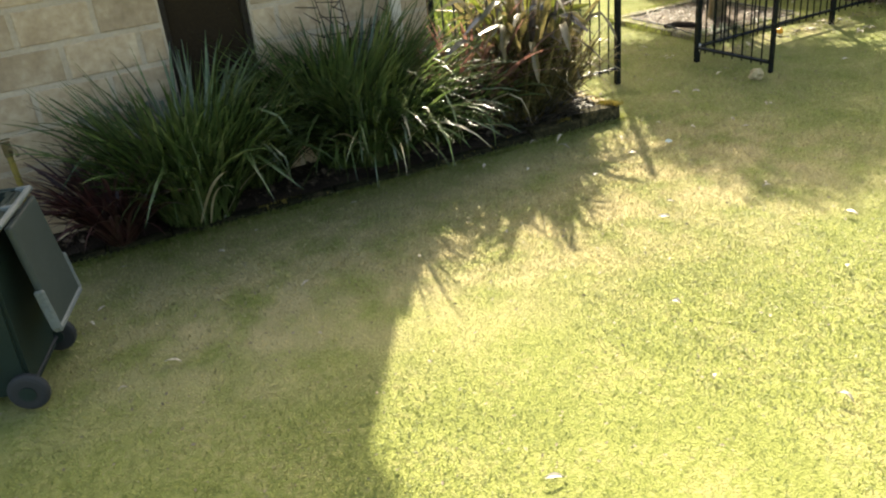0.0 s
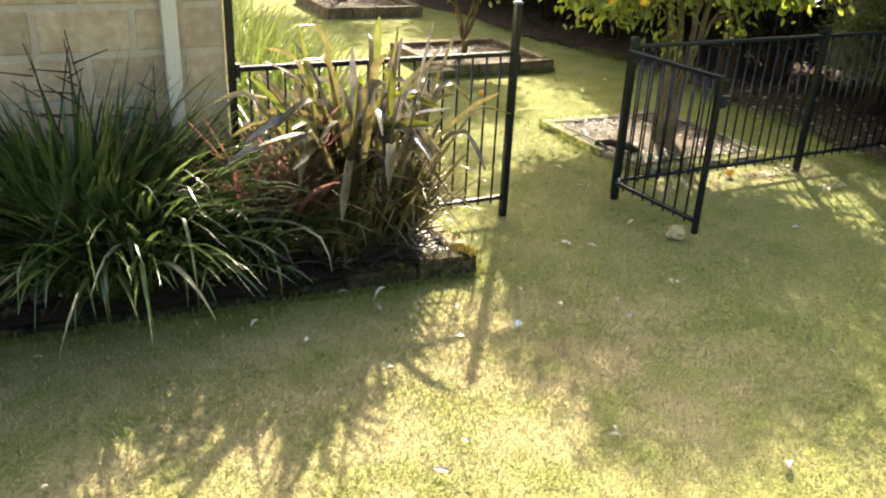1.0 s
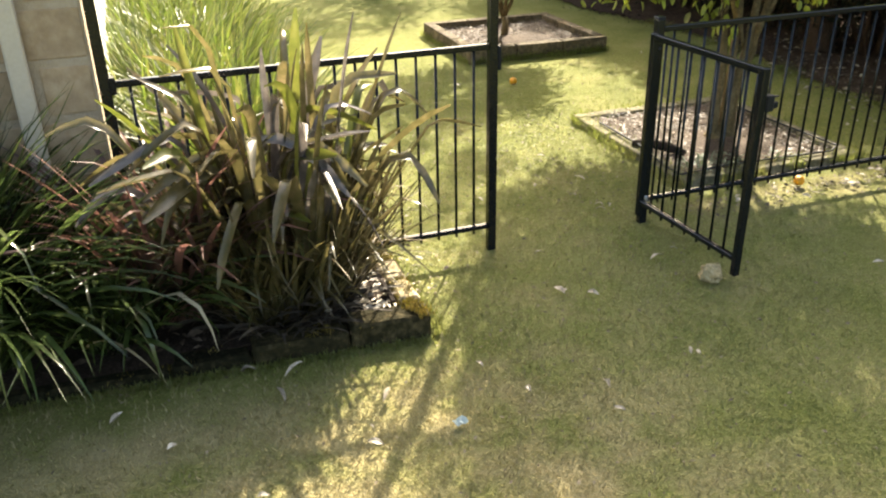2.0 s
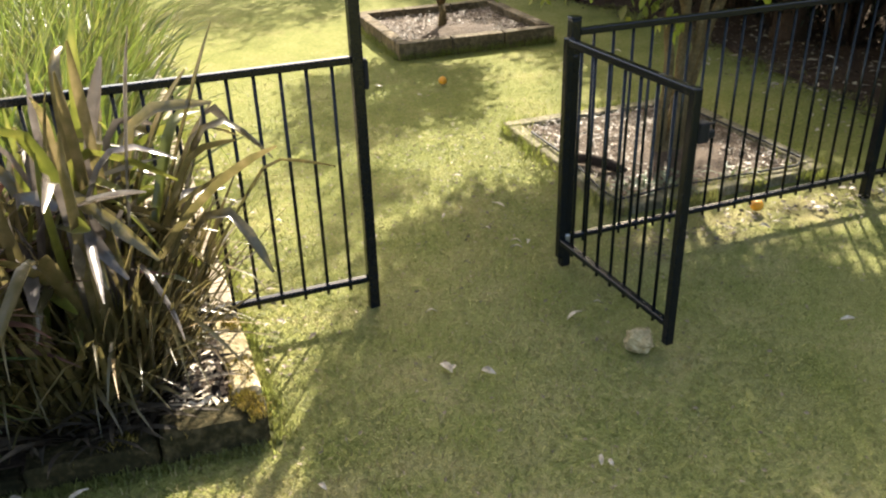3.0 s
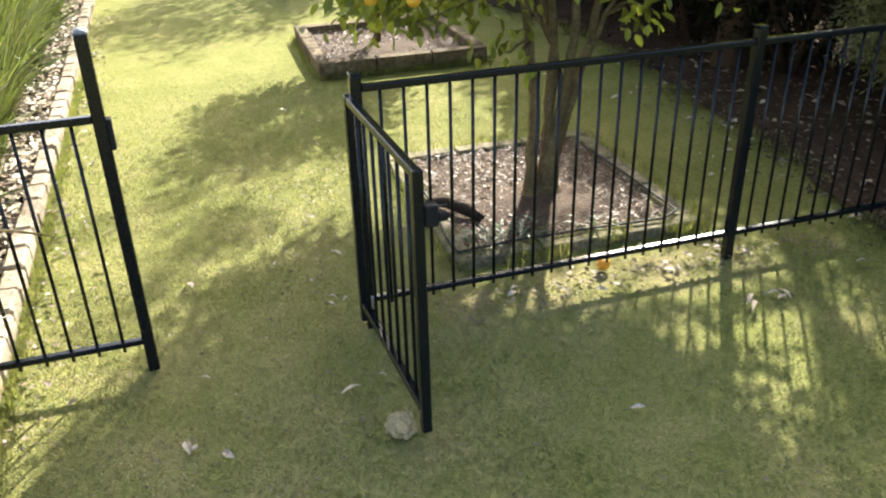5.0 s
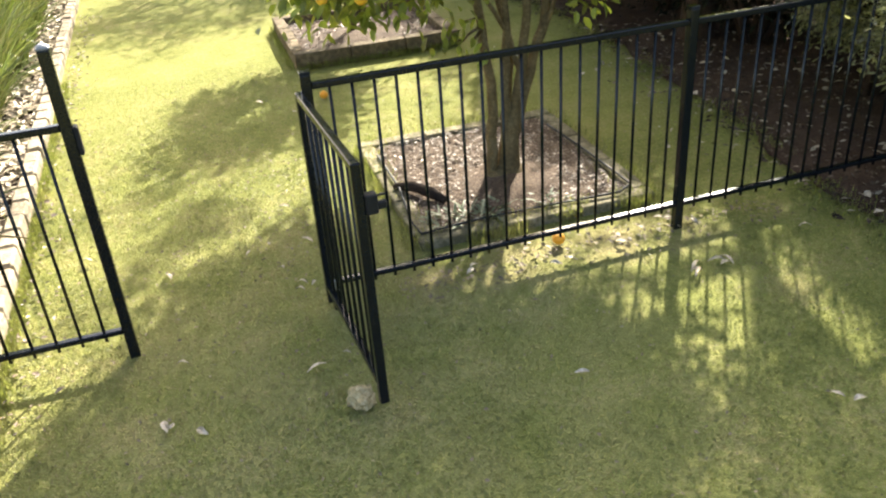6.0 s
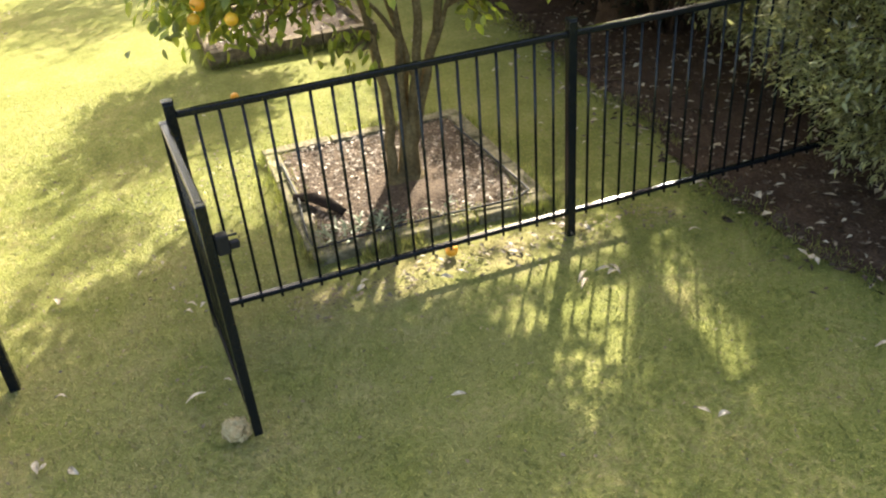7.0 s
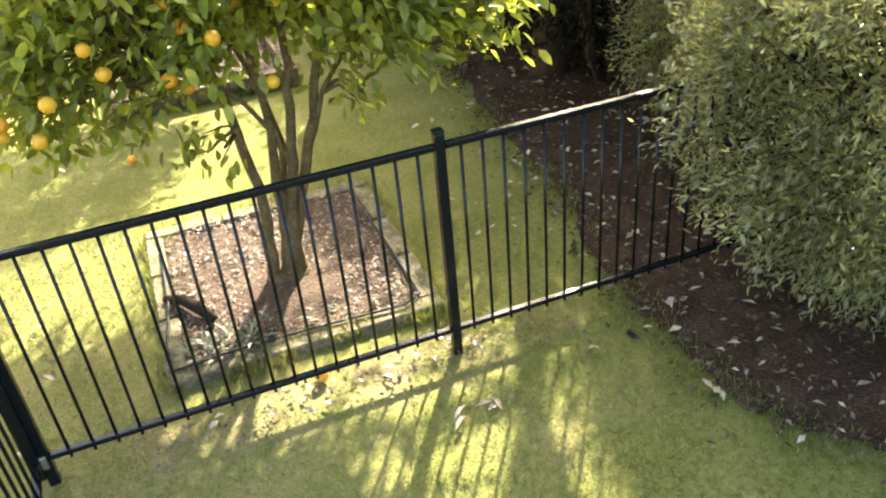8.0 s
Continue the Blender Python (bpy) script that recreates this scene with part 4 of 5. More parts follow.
DARK = "dense clump of dark green strappy leaves in the shaded bed"
for i, (x, y, n, length, tilt, droop, spread) in enumerate(((0.14, 3.93, 920, (0.7, 1.32), (0.0, 0.66), (0.05, 0.95), 0.25), (0.72, 4.2, 380, (0.55, 1.05), (0.02, 0.75), (0.2, 1.3), 0.2), (1.42, 4.02, 620, (0.9, 1.42), (0.0, 0.5), (0.05, 0.9), 0.22))):
    clump("strappy_plant", DARK, (x, y, 0.06), n, length, (0.017, 0.031), tilt, droop, M_STRAP, 30 + i, spread, dry=9 - 3 * i, dry_mat=M_DRYSTRAP, kinks=0.12, single=40)
# Extra pale dry leaves here also stand in for sunlit highlights.
clump("strappy_plant", "big clump of glossy green strappy leaves arching into the sun", (1.6, 3.9, 0.06), 900, (0.75, 1.42), (0.014, 0.028), (0.06, 0.8), (0.4, 1.45), M_STRAP, 36, 0.24, dry=15, dry_mat=M_DRYSTRAP, kinks=0.1, single=60)
clump("strappy_plant", "low dark green strappy clump beside the flax", (2.22, 3.8, 0.06), 230, (0.55, 1.0), (0.016, 0.03), (0.1, 0.85), (0.4, 1.4), M_STRAP, 37, 0.18, dry=4, dry_mat=M_DRYSTRAP, kinks=0.1, single=30)
clump("red_cordyline", "dark red strappy plant in the shaded bed", (-0.42, 3.92, 0.05), 330, (0.5, 0.92), (0.014, 0.024), (0.05, 0.7), (0.3, 1.4), M_DARKRED, 41, 0.1, dry=4, dry_mat=M_DRYSTRAP)
clump("red_flax", "small red-bronze flax beside the larger clump", (2.56, 3.92, 0.06), 210, (0.65, 1.25), (0.018, 0.034), (0.05, 0.6), (0.3, 1.3), M_RED, 42, 0.15, dry=3, dry_mat=M_FLAXDRY, single=25)


def flax_plant(at, seed):
    """Fans of broad leaves, many of them folded over near the tip."""
    rng = np.random.default_rng(seed)
    plant = clump("bronze_flax", "large olive-bronze flax with broad folded leaves", at, 1000, (0.3, 0.95), (0.01, 0.024), (0.02, 0.6), (0.0, 0.6), M_FLAX, seed, 0.34, dry=10, dry_mat=M_FLAXDRY, squash=(1, 0.62), kinks=0.25)
    for fan in range(15):
        r, a = math.sqrt(rng.random()), rng.uniform(0, 6.283)
        foot = np.array([0.27 * r * math.cos(a), 0.18 * r * math.sin(a), 0.0])
        turn = rng.uniform(0, 3.14)
        for k in range(11):
            side = (k - 5.0) / 5.0 * 0.33 + rng.normal(0, 0.06)
            vx = side * math.cos(turn) + 0.2 * foot[0] / 0.34 + rng.normal(0, 0.05)
            vy = side * math.sin(turn) + 0.2 * foot[1] / 0.34 + rng.normal(0, 0.05)
            one = lambda q: np.array([q])
            base = (foot + np.array([0.05 * side * math.cos(turn), 0.05 * side * math.sin(turn), 0.0]))[None]
            length = rng.uniform(0.9, 1.5) * (1.0 - 0.25 * abs(side))
            kink = rng.uniform(0.6, 0.88) if rng.random() < 0.75 else 2.0
            me = strap_mesh("leaf", base, one(math.atan2(vy, vx)), one(min(math.hypot(vx, vy), 0.75)), one(rng.uniform(0.02, 0.55)), one(length), one(rng.uniform(0.034, 0.06)), 18, one(kink), 0.3, True)
            finish("leaf", me, (M_FLAX, M_FLAX, M_FLAX, M_FLAXGREY, M_FLAXGREEN, M_FLAX)[int(rng.integers(0, 6))], plant)
    return plant


flax = flax_plant((3.06, 3.72, 0.06), 43)
for az, tilt, droop, length, width, kink in ((0.0, 0.36, 0.05, 1.52, 0.034, 2.0), (3.14, 0.1, 0.05, 1.58, 0.055, 0.9), (2.9, 0.05, 0.1, 1.48, 0.05, 0.82), (0.3, 0.2, 0.1, 1.4, 0.05, 0.8), (-0.2, 0.42, 0.5, 1.25, 0.045, 0.75), (-0.5, 0.3, 0.8, 1.3, 0.05, 2.0)):
    one = lambda q: np.array([q])
    finish("leaf", strap_mesh("leaf", np.array([[0.1 * math.cos(az), 0.1 * math.sin(az), 0.0]]), one(az), one(tilt), one(droop), one(length), one(width), 14, one(kink), 0.3, True), M_FLAX, flax)
# Dark leaves added where the flax's inside lies in shade.
clump("flax_inner_shade", "dark leaves added round the flax's foot for its inner shade", (3.02, 3.72, 0.06), 380, (0.15, 0.42), (0.012, 0.026), (0.1, 1.2), (0.1, 0.9), M_INNERLEAF, 44, 0.3, single=24)
rng_s = random.Random(4)
y = 4.75
i = 0
while y < 14.5:
    clump("sedge", "tall bright green grassy clump beside the house wall", (SX(y) - 0.62 + rng_s.uniform(-0.1, 0.06), y, 0.06), 380, (0.6, 1.3), (0.012, 0.022), (0.02, 0.5), (0.1, 1.2), M_SEDGE, 60 + i, 0.24, kinks=0.04, single=8)
    if i % 2:
        clump("sedge", "tall bright green grassy clump beside the house wall", (SX(y) - 1.05, y + 0.3, 0.06), 260, (0.8, 1.4), (0.012, 0.02), (0.02, 0.4), (0.1, 0.8), M_SEDGE, 90 + i, 0.22, single=6)
    y += rng_s.uniform(0.55, 0.72)
    i += 1


for i, (x, yy) in enumerate(((6.36, 4.36), (6.2, 4.33), (6.45, 4.3), (6.55, 4.36), (6.9, 4.27), (6.28, 4.42))):
    clump("seedling", "small grey-green tuft at the front of the citrus bed", (x, yy, 0.035), 16, (0.05, 0.14), (0.01, 0.02), (0.2, 1.2), (0.2, 1.2), M_SEEDLING, 500 + i, 0.08)


def stalks():
    p = empty("flower_stalks", pose(1.55, 3.98, 0.06))
    tagged(p, "dark dried flower stalks standing against the wall", "stalks")
    rng = random.Random(9)
    for i in range(7):
        x, yy = rng.uniform(-0.45, 0.4), rng.uniform(-0.06, 0.1)
        lean = rng.uniform(-0.28, 0.28)
        h = rng.uniform(0.95, 1.45)
        bm = tube(bmesh.new(), ((x, yy, 0), (x + lean * 0.4, yy, h * 0.6), (x + lean, yy + 0.02, h)), (0.006, 0.005, 0.003), 5)
        for k in range(3):
            z = h * (0.72 + 0.08 * k)
            s = rng.choice((-1, 1)) * rng.uniform(0.08, 0.2)
            tube(bm, ((x + lean * z / h, yy + 0.01, z), (x + lean * z / h + s, yy + 0.01, z + rng.uniform(0.02, 0.1))), (0.005, 0.003), 4)
        part("stalk", bm, M_TWIG, p)


stalks()


# ==== trees ====
def canopy(rng, centre, radius, clumps, low):
    """Centres of leaf clumps in a ragged, hollow crown."""
    out = []
    while len(out) < clumps:
        v = rng.normal(0, 1, 3)
        v /= np.linalg.norm(v)
        r = (0.35 + 0.65 * rng.random() ** 0.5)
        p = np.array(centre) + v * np.array(radius) * r * (1 + 0.22 * noise.noise(Vector(v * 1.9) + Vector((float(centre[0]), 3, 1))))
        if p[2] > low:
            out.append(p)
    return np.array(out)


def foliage(rng, cs, per, size, length, mat, parent, aspect=0.42, droop=0.5, rich=False, mass=(0, 0, 0), name="leaves", outward=0.7):
    n = len(cs) * per
    at = np.repeat(cs, per, 0) + rng.normal(0, size, (n, 3)) * np.array([1, 1, 0.8])
    along = unit(rng.normal(0, 1, (n, 3)) + outward * unit(at - np.array(mass))) - np.array([0, 0, droop])
    up = rng.normal(0, 0.5, (n, 3)) + np.array([0, 0, 1.0])
    L = rng.uniform(length[0], length[1], n)
    me = leaf_mesh(name, at, along, up, L, L * aspect * rng.uniform(0.8, 1.2, n), rich)
    return tagged(finish(name, me, mat, parent), kind="stuff")


def bend(rng, p, q, wob, k=5):
    p, q = Vector(p), Vector(q)
    return [p.lerp(q, i / k) + (Vector(rng.normal(0, wob, 3)) if 0 < i < k else Vector()) for i in range(k + 1)]


def fruit(at, r, mat, parent, name="orange"):
    bm = bmesh.new()
    bmesh.ops.create_uvsphere(bm, u_segments=14, v_segments=9, radius=r)
    for v in bm.verts:
        v.co.z *= 0.94 - 0.05 * max(0, abs(v.co.z) / r - 0.8)
    tube(bm, ((0, 0, r * 0.88), (0.002, 0, r * 1.05)), (0.005, 0.003), 5)
    ob = part(name, bm, mat, parent, smooth=True)
    ob.location = at
    return ob


def citrus():
    rng = np.random.default_rng(11)
    t = empty("citrus_tree", pose(6.81, 4.79, 0.03))
    tagged(t, "multi-stemmed citrus tree laden with oranges and yellow fruit", "tree")
    main = [Vector((0.06, 0, -0.03)), Vector((0.065, 0, 0.06)), Vector((0.075, 0, 0.2)), Vector((0.09, 0, 0.34)), Vector((0.11, 0.01, 0.44))]
    part("trunk", tube(bmesh.new(), main, (0.108, 0.08, 0.066, 0.055, 0.035), 14), M_BARK, t, smooth=True)
    stems = [(((-0.07, 0, -0.03), (-0.04, 0, 0.3), (-0.035, 0.0, 0.65), (-0.085, 0.0, 1.02), (-0.17, 0.02, 1.45)), 0.04),
             (((0.06, 0.0, 0.2), (0.065, 0.02, 0.6), (0.1, 0.05, 0.95), (0.08, 0.1, 1.5)), 0.034),
             (((0.08, -0.01, 0.2), (0.15, -0.02, 0.62), (0.2, 0.0, 0.95), (0.25, 0.02, 1.28), (0.28, 0.06, 1.65)), 0.036),
             (((0.1, 0.01, 0.2), (0.25, 0.02, 0.66), (0.34, 0.03, 0.95), (0.41, 0.04, 1.2), (0.55, 0.08, 1.65)), 0.036),
             (((0.06, 0.04, 0.36), (0.17, 0.1, 0.8), (0.1, 0.2, 1.2), (-0.05, 0.3, 1.6)), 0.026),
             (((0.2, 0.0, 0.55), (0.12, 0.04, 0.9), (-0.02, 0.05, 1.15), (-0.3, 0.0, 1.42)), 0.018),
             (((0.3, 0.03, 0.8), (0.42, -0.02, 1.1), (0.62, -0.08, 1.4)), 0.018)]
    tops = []
    for pts, r in stems:
        knots = [Vector(p) for p in pts]
        fine = []
        for a, b in zip(knots, knots[1:]):
            fine += [a.lerp(b, k / 3) + Vector(rng.normal(0, 0.006, 3)) for k in range(3)]
        fine.append(knots[-1])
        part("stem", tube(bmesh.new(), fine, [r * (1.0 - 0.45 * k / len(fine)) for k in range(len(fine))], 9), M_BARK, t, smooth=True)
        tops += [knots[-1], knots[-2]]
    root = bmesh.new()
    bmesh.ops.create_icosphere(root, subdivisions=2, radius=1)
    for v in root.verts:
        v.co = Vector((v.co.x * 0.15 + 0.03, v.co.y * 0.12, v.co.z * 0.08 + 0.01)) * (1 + 0.2 * noise.noise(v.co * 2))
    part("root_crown", root, M_BARK, t, smooth=True)
    bough = lambda k, x, y, z: np.stack([rng.uniform(*x, k), rng.uniform(*y, k), rng.uniform(*z, k)], -1)
    # The last two lobes, at the back, are added to shade the gateway.
    crown = np.concatenate([canopy(rng, (0.06, 0.2, 2.25), (1.36, 0.93, 0.9), 245, 1.36), canopy(rng, (-0.05, 0.95, 2.2), (0.68, 0.7, 0.62), 80, 1.4), canopy(rng, (0.45, 1.8, 2.3), (0.75, 0.75, 0.65), 100, 1.6)])
    low = np.concatenate([bough(40, (-1.25, 1.25), (-0.4, 0.4), (1.36, 1.85)), bough(54, (0.55, 1.38), (-0.75, 0.25), (1.42, 2.0)), bough(26, (-1.3, -0.2), (-0.3, 0.4), (1.38, 1.9))])   # boughs low along the front and both sides
    hang = np.array([[-0.38, -0.19, 1.02], [-0.3, -0.2, 1.12], [-0.22, -0.19, 0.96], [0.56, -0.19, 1.05], [0.62, -0.2, 1.14], [0.5, -0.2, 1.18], [-0.85, -0.2, 1.24], [-0.72, -0.1, 1.27], [-0.5, -0.15, 1.3], [-1.15, -0.15, 1.34], [1.12, -0.3, 1.36], [1.0, -0.1, 1.32]])
    cs = np.concatenate([crown, low])
    cs = cs[~((cs[:, 1] < 0.3) & (cs[:, 0] > -0.12) & (cs[:, 0] < 0.55) & (cs[:, 2] < 1.5))]
    br = bmesh.new()
    for c in np.concatenate([cs[::2], hang]):
        s = min(tops, key=lambda p: (p - Vector(c)).length + (0.5 if p.z > c[2] + 0.6 else 0))
        tube(br, bend(rng, s, c, 0.04, 3), (0.012, 0.009, 0.006, 0.003), 5)
    part("branch", br, M_BARK, t, smooth=True)
    foliage(rng, cs, 50, 0.13, (0.06, 0.108), M_CITRUS, t, 0.52, 0.5, True, (0, 0, 1.7))
    foliage(rng, hang, 10, 0.06, (0.06, 0.1), M_CITRUS, t, 0.52, 0.9, True, (0, 0, 1.6))
    shell = cs[np.argsort(cs[:, 1])]
    spots = [c + rng.normal(0, 0.07, 3) + np.array([0, -0.08, -0.04]) for c in shell[50:230:6]]
    near = ((-1.04, 1.85), (-0.72, 1.75), (-0.67, 1.62), (-1.13, 1.5), (-0.41, 1.52), (-0.92, 1.58), (-0.2, 1.7), (0.14, 1.76), (0.42, 1.76), (1.17, 1.64), (-1.0, 1.42), (0.05, 1.4))
    spots += [np.array([x, -0.5 + 0.08 * math.sin(9 * x), z]) for x, z in near]
    for v in spots:
        if v[2] > 1.3:
            fruit(v, rng.uniform(0.031, 0.038), M_ORANGE if rng.random() < 0.5 else M_LEMON, t, "orange")


citrus()


def small_tree(at, height, radius, seed, label, mat, trunk=0.05, low=0.75, n=80, leaf=(0.05, 0.1), name="tree", per=45, bark=None, clump_size=0.13, fork=0.32, rich=False, upper=0):
    rng = np.random.default_rng(seed)
    t = empty(name, pose(*at))
    tagged(t, label, "tree")
    bm = bmesh.new()
    tube(bm, ((0, 0, -0.03), (0.015, 0, 0.12), (0.0, 0.02, fork)), (trunk * 1.35, trunk, trunk * 0.9), 9)
    tops = []
    for i in range(5):
        a = i * 1.256 + rng.random()
        top = (math.cos(a) * radius * 0.42, math.sin(a) * radius * 0.42, height * (0.55 + 0.12 * rng.random()))
        pts = bend(rng, (0, 0.02, fork - 0.02), top, 0.03, 5)
        tube(bm, pts, [trunk * (0.62 - 0.09 * k) for k in range(6)], 7)
        tops += pts[3:]
    part("trunk", bm, bark or M_BARK, t, smooth=True)
    mid = (low + height) / 2
    cs = canopy(rng, (0, 0, mid), (radius, radius, (height - low) / 2), n, low)
    if upper:
        cs = np.concatenate([cs, canopy(rng, (0.1, 0, height + 1.0), (0.85, 0.85, 0.5), upper, height + 0.35)])   # unseen thin upper tier, added to dapple the gateway
    br = bmesh.new()
    for c in cs[::2]:
        s = min(tops, key=lambda p: (p - Vector(c)).length)
        tube(br, bend(rng, s, c, 0.04, 3), (0.011, 0.008, 0.005, 0.003), 4)
    part("branch", br, bark or M_BARK, t, smooth=True)
    foliage(rng, cs, per, clump_size, leaf, mat, t, 0.42, 0.6, rich, (0, 0, mid))
    return t


small_tree((7.12, 8.75, 0.1), 1.92, 0.84, 3, "small rounded tree with a forked trunk in a mulch bed", M_SMALLTREE, 0.036, 0.85, 100, (0.06, 0.11), "small_tree", 60, clump_size=0.11, fork=0.2, upper=14)
small_tree((7.7, 13.7, 0.12), 2.9, 1.35, 4, "small leafy tree in the far mulch bed", M_SMALLTREE, 0.06, 0.85, 110, (0.06, 0.12), "small_tree", 60, clump_size=0.17)
small_tree((8.6, 24.3, 0.0), 4.2, 1.9, 5, "leafy tree at the end of the lawn", M_SMALLTREE, 0.09, 0.9, 110, (0.1, 0.18), "tree", 40, clump_size=0.26, fork=0.6)


# ==== hedge side: mulch, shrubs and dark trees ====
def hedge_mulch():
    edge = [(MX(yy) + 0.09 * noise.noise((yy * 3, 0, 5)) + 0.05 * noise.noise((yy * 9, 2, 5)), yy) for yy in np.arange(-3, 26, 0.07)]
    ob = sheet("mulch_strip", edge + [(22, 26), (22, -3)], 0.012, M_SHADEDMULCH)
    tagged(ob, "leaf-littered mulch under the hedge trees, darkened for their shade", "mulch", kind="structure")

    def area(rng, n):
        x, yy = rng.uniform(8.0, 13, n), rng.uniform(0.5, 11, n)
        k = x > np.array([MX(v) for v in yy]) - 0.5 * rng.random(n) ** 3
        return x[k], yy[k]
    chips("leaf_litter", area, 5000, 0.012, 77, (0.02, 0.07), M_SHADEDLEAF, label="fallen leaves and bark on the mulch")


hedge_mulch()


def edge_litter(rng, n):
    y = rng.uniform(0.3, 10, n)
    return np.array([MX(v) for v in y]) + rng.normal(0.03, 0.11, n), y


def mulch_grass():
    """Thin grass that straggles from the lawn into the edge of the mulch."""
    rng = np.random.default_rng(17)
    n = 9000
    y = rng.uniform(0.2, 9, n)
    x = np.array([MX(v) for v in y]) + rng.normal(-0.03, 0.09, n)
    k = np.array([noise.noise((float(a) * 2.2, float(b) * 2.2, 7.0)) > 0.0 for a, b in zip(x, y)])
    x, y = x[k], y[k]
    n = len(x)
    az, lean, size, wide = rng.uniform(0, 6.283, n), rng.uniform(0.4, 1.4, n), rng.uniform(0.02, 0.05, n), rng.uniform(0.004, 0.009, n)
    base = np.stack([x, y, np.full(n, 0.008)], -1)
    tip = base + np.stack([np.sin(lean) * np.cos(az) * size, np.sin(lean) * np.sin(az) * size, np.cos(lean) * size + 0.008], -1)
    q = np.stack([-np.sin(az), np.cos(az), np.zeros(n)], -1) * wide[:, None] * 0.5
    tagged(finish("straggling_grass", array_mesh("straggling_grass", np.stack([base - q, base + q, tip], 1).reshape(-1, 3), np.arange(3 * n).reshape(n, 3)), M_BLADE), "thin grass straggling into the edge of the mulch", "grass", kind="stuff")


mulch_grass()


def mulch_leaves(rng, n):
    x, y = rng.uniform(7.8, 10.2, n), rng.uniform(1.9, 7.5, n)
    k = x > np.array([MX(v) for v in y]) - np.where(y > 3.9, 0.65, 0.1) * rng.random(n) ** 0.7
    return x[k], y[k]


chips("pale_mulch_leaves", mulch_leaves, 420, 0.018, 79, (0.04, 0.09), M_FALLEN, "long pale dry leaves lying on the mulch")
chips("mulch_bits", mulch_leaves, 1500, 0.016, 80, (0.015, 0.055), M_CHIP, "small brown leaves and bark bits on the mulch")
chips("edge_litter", edge_litter, 800, 0.006, 78, (0.02, 0.07), M_SHADEDLEAF, "leaf litter straying from the mulch onto the lawn")


def shrub(at, r, seed, label, mat, n=170, per=70, leaf=(0.03, 0.06), size=0.12, low=0.1):
    rng = np.random.default_rng(seed)
    t = empty("shrub", pose(*at))
    tagged(t, label, "shrub", "shrubs by the fence")
    cs = canopy(rng, (0, 0, r[2]), r, n, low)
    bm = bmesh.new()
    for i in range(7):
        a = i * 0.9
        tube(bm, bend(rng, (0.08 * math.cos(a), 0.08 * math.sin(a), -0.02), (r[0] * 0.5 * math.cos(a), r[1] * 0.5 * math.sin(a), r[2] * 1.2), 0.05, 4), (0.03, 0.026, 0.02, 0.014, 0.008), 6)
    for c in cs[::3]:
        tube(bm, bend(rng, (c[0] * 0.35, c[1] * 0.35, c[2] * 0.6), c, 0.04, 3), (0.012, 0.009, 0.006, 0.003), 4)
    part("branch", bm, M_DARKBARK, t, smooth=True)
    foliage(rng, cs, per, size, leaf, mat, t, 0.3, 0.1, False, (0, 0, r[2] * 0.5), outward=1.3)
    return t


shrub((9.8, 2.95, 0.01), (1.38, 1.35, 1.4), 1, "dense grey-green shrub spilling over the fence", M_SHRUB, 620, 150, (0.03, 0.066), 0.09)
shrub((9.97, 4.65, 0.01), (0.6, 0.66, 1.35), 2, "grey-green shrub behind the fence", M_SHRUB, 380, 120, (0.03, 0.066), 0.09, 0.5)
shrub((10.6, 1.4, 0.01), (1.3, 1.2, 1.2), 6, "dense grey-green shrub at the lawn's edge", M_SHRUB, 240, 80, (0.045, 0.09), 0.09)


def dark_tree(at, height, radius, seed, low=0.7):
    return small_tree(at, height, radius, seed, "dense evergreen tree, its leaves blackened for deep shade", M_HEDGE, 0.12, low, 260, (0.09, 0.17), "evergreen_tree", 70, M_DARKBARK, 0.24, 0.8)


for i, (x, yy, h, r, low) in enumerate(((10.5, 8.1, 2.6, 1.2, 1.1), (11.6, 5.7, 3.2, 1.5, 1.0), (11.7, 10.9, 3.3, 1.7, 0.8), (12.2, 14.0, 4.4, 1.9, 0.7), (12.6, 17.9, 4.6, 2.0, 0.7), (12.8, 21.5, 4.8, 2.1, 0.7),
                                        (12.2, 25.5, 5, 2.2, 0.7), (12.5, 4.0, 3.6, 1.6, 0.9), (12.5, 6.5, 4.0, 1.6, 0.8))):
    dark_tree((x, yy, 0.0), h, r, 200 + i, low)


def shade_tree():
    """Stout trunk at the edge of the mulch; unseen crown added to dapple the lawn."""
    rng = np.random.default_rng(23)
    t = empty("shade_tree", pose(9.9, 6.65, 0.0))
    tagged(t, "rough dark brown tree trunk standing in the mulch", "tree")
    knots = [Vector((0.0, 0, -0.04)), Vector((0.01, 0, 0.1)), Vector((0.03, 0.01, 0.5)), Vector((0.02, -0.02, 1.1)), Vector((0.15, -0.06, 1.9)), Vector((0.4, -0.15, 2.9))]
    part("trunk", tube(bmesh.new(), knots, (0.2, 0.165, 0.145, 0.13, 0.115, 0.08), 14), M_DARKBARK, t, smooth=True)
    cs = np.concatenate([canopy(rng, (0.65, -0.32, 4.5), (0.75, 0.75, 0.75), 90, 3.8), canopy(rng, (-1.0, 0.2, 2.75), (0.6, 0.5, 0.3), 10, 2.4)])
    br = bmesh.new()
    for c in cs[::2]:
        tube(br, bend(rng, knots[-1], c, 0.05, 3), (0.03, 0.02, 0.012, 0.005), 5)
    part("branch", br, M_DARKBARK, t, smooth=True)
    foliage(rng, cs, 50, 0.13, (0.06, 0.11), M_SMALLTREE, t, 0.42, 0.4)


shade_tree()
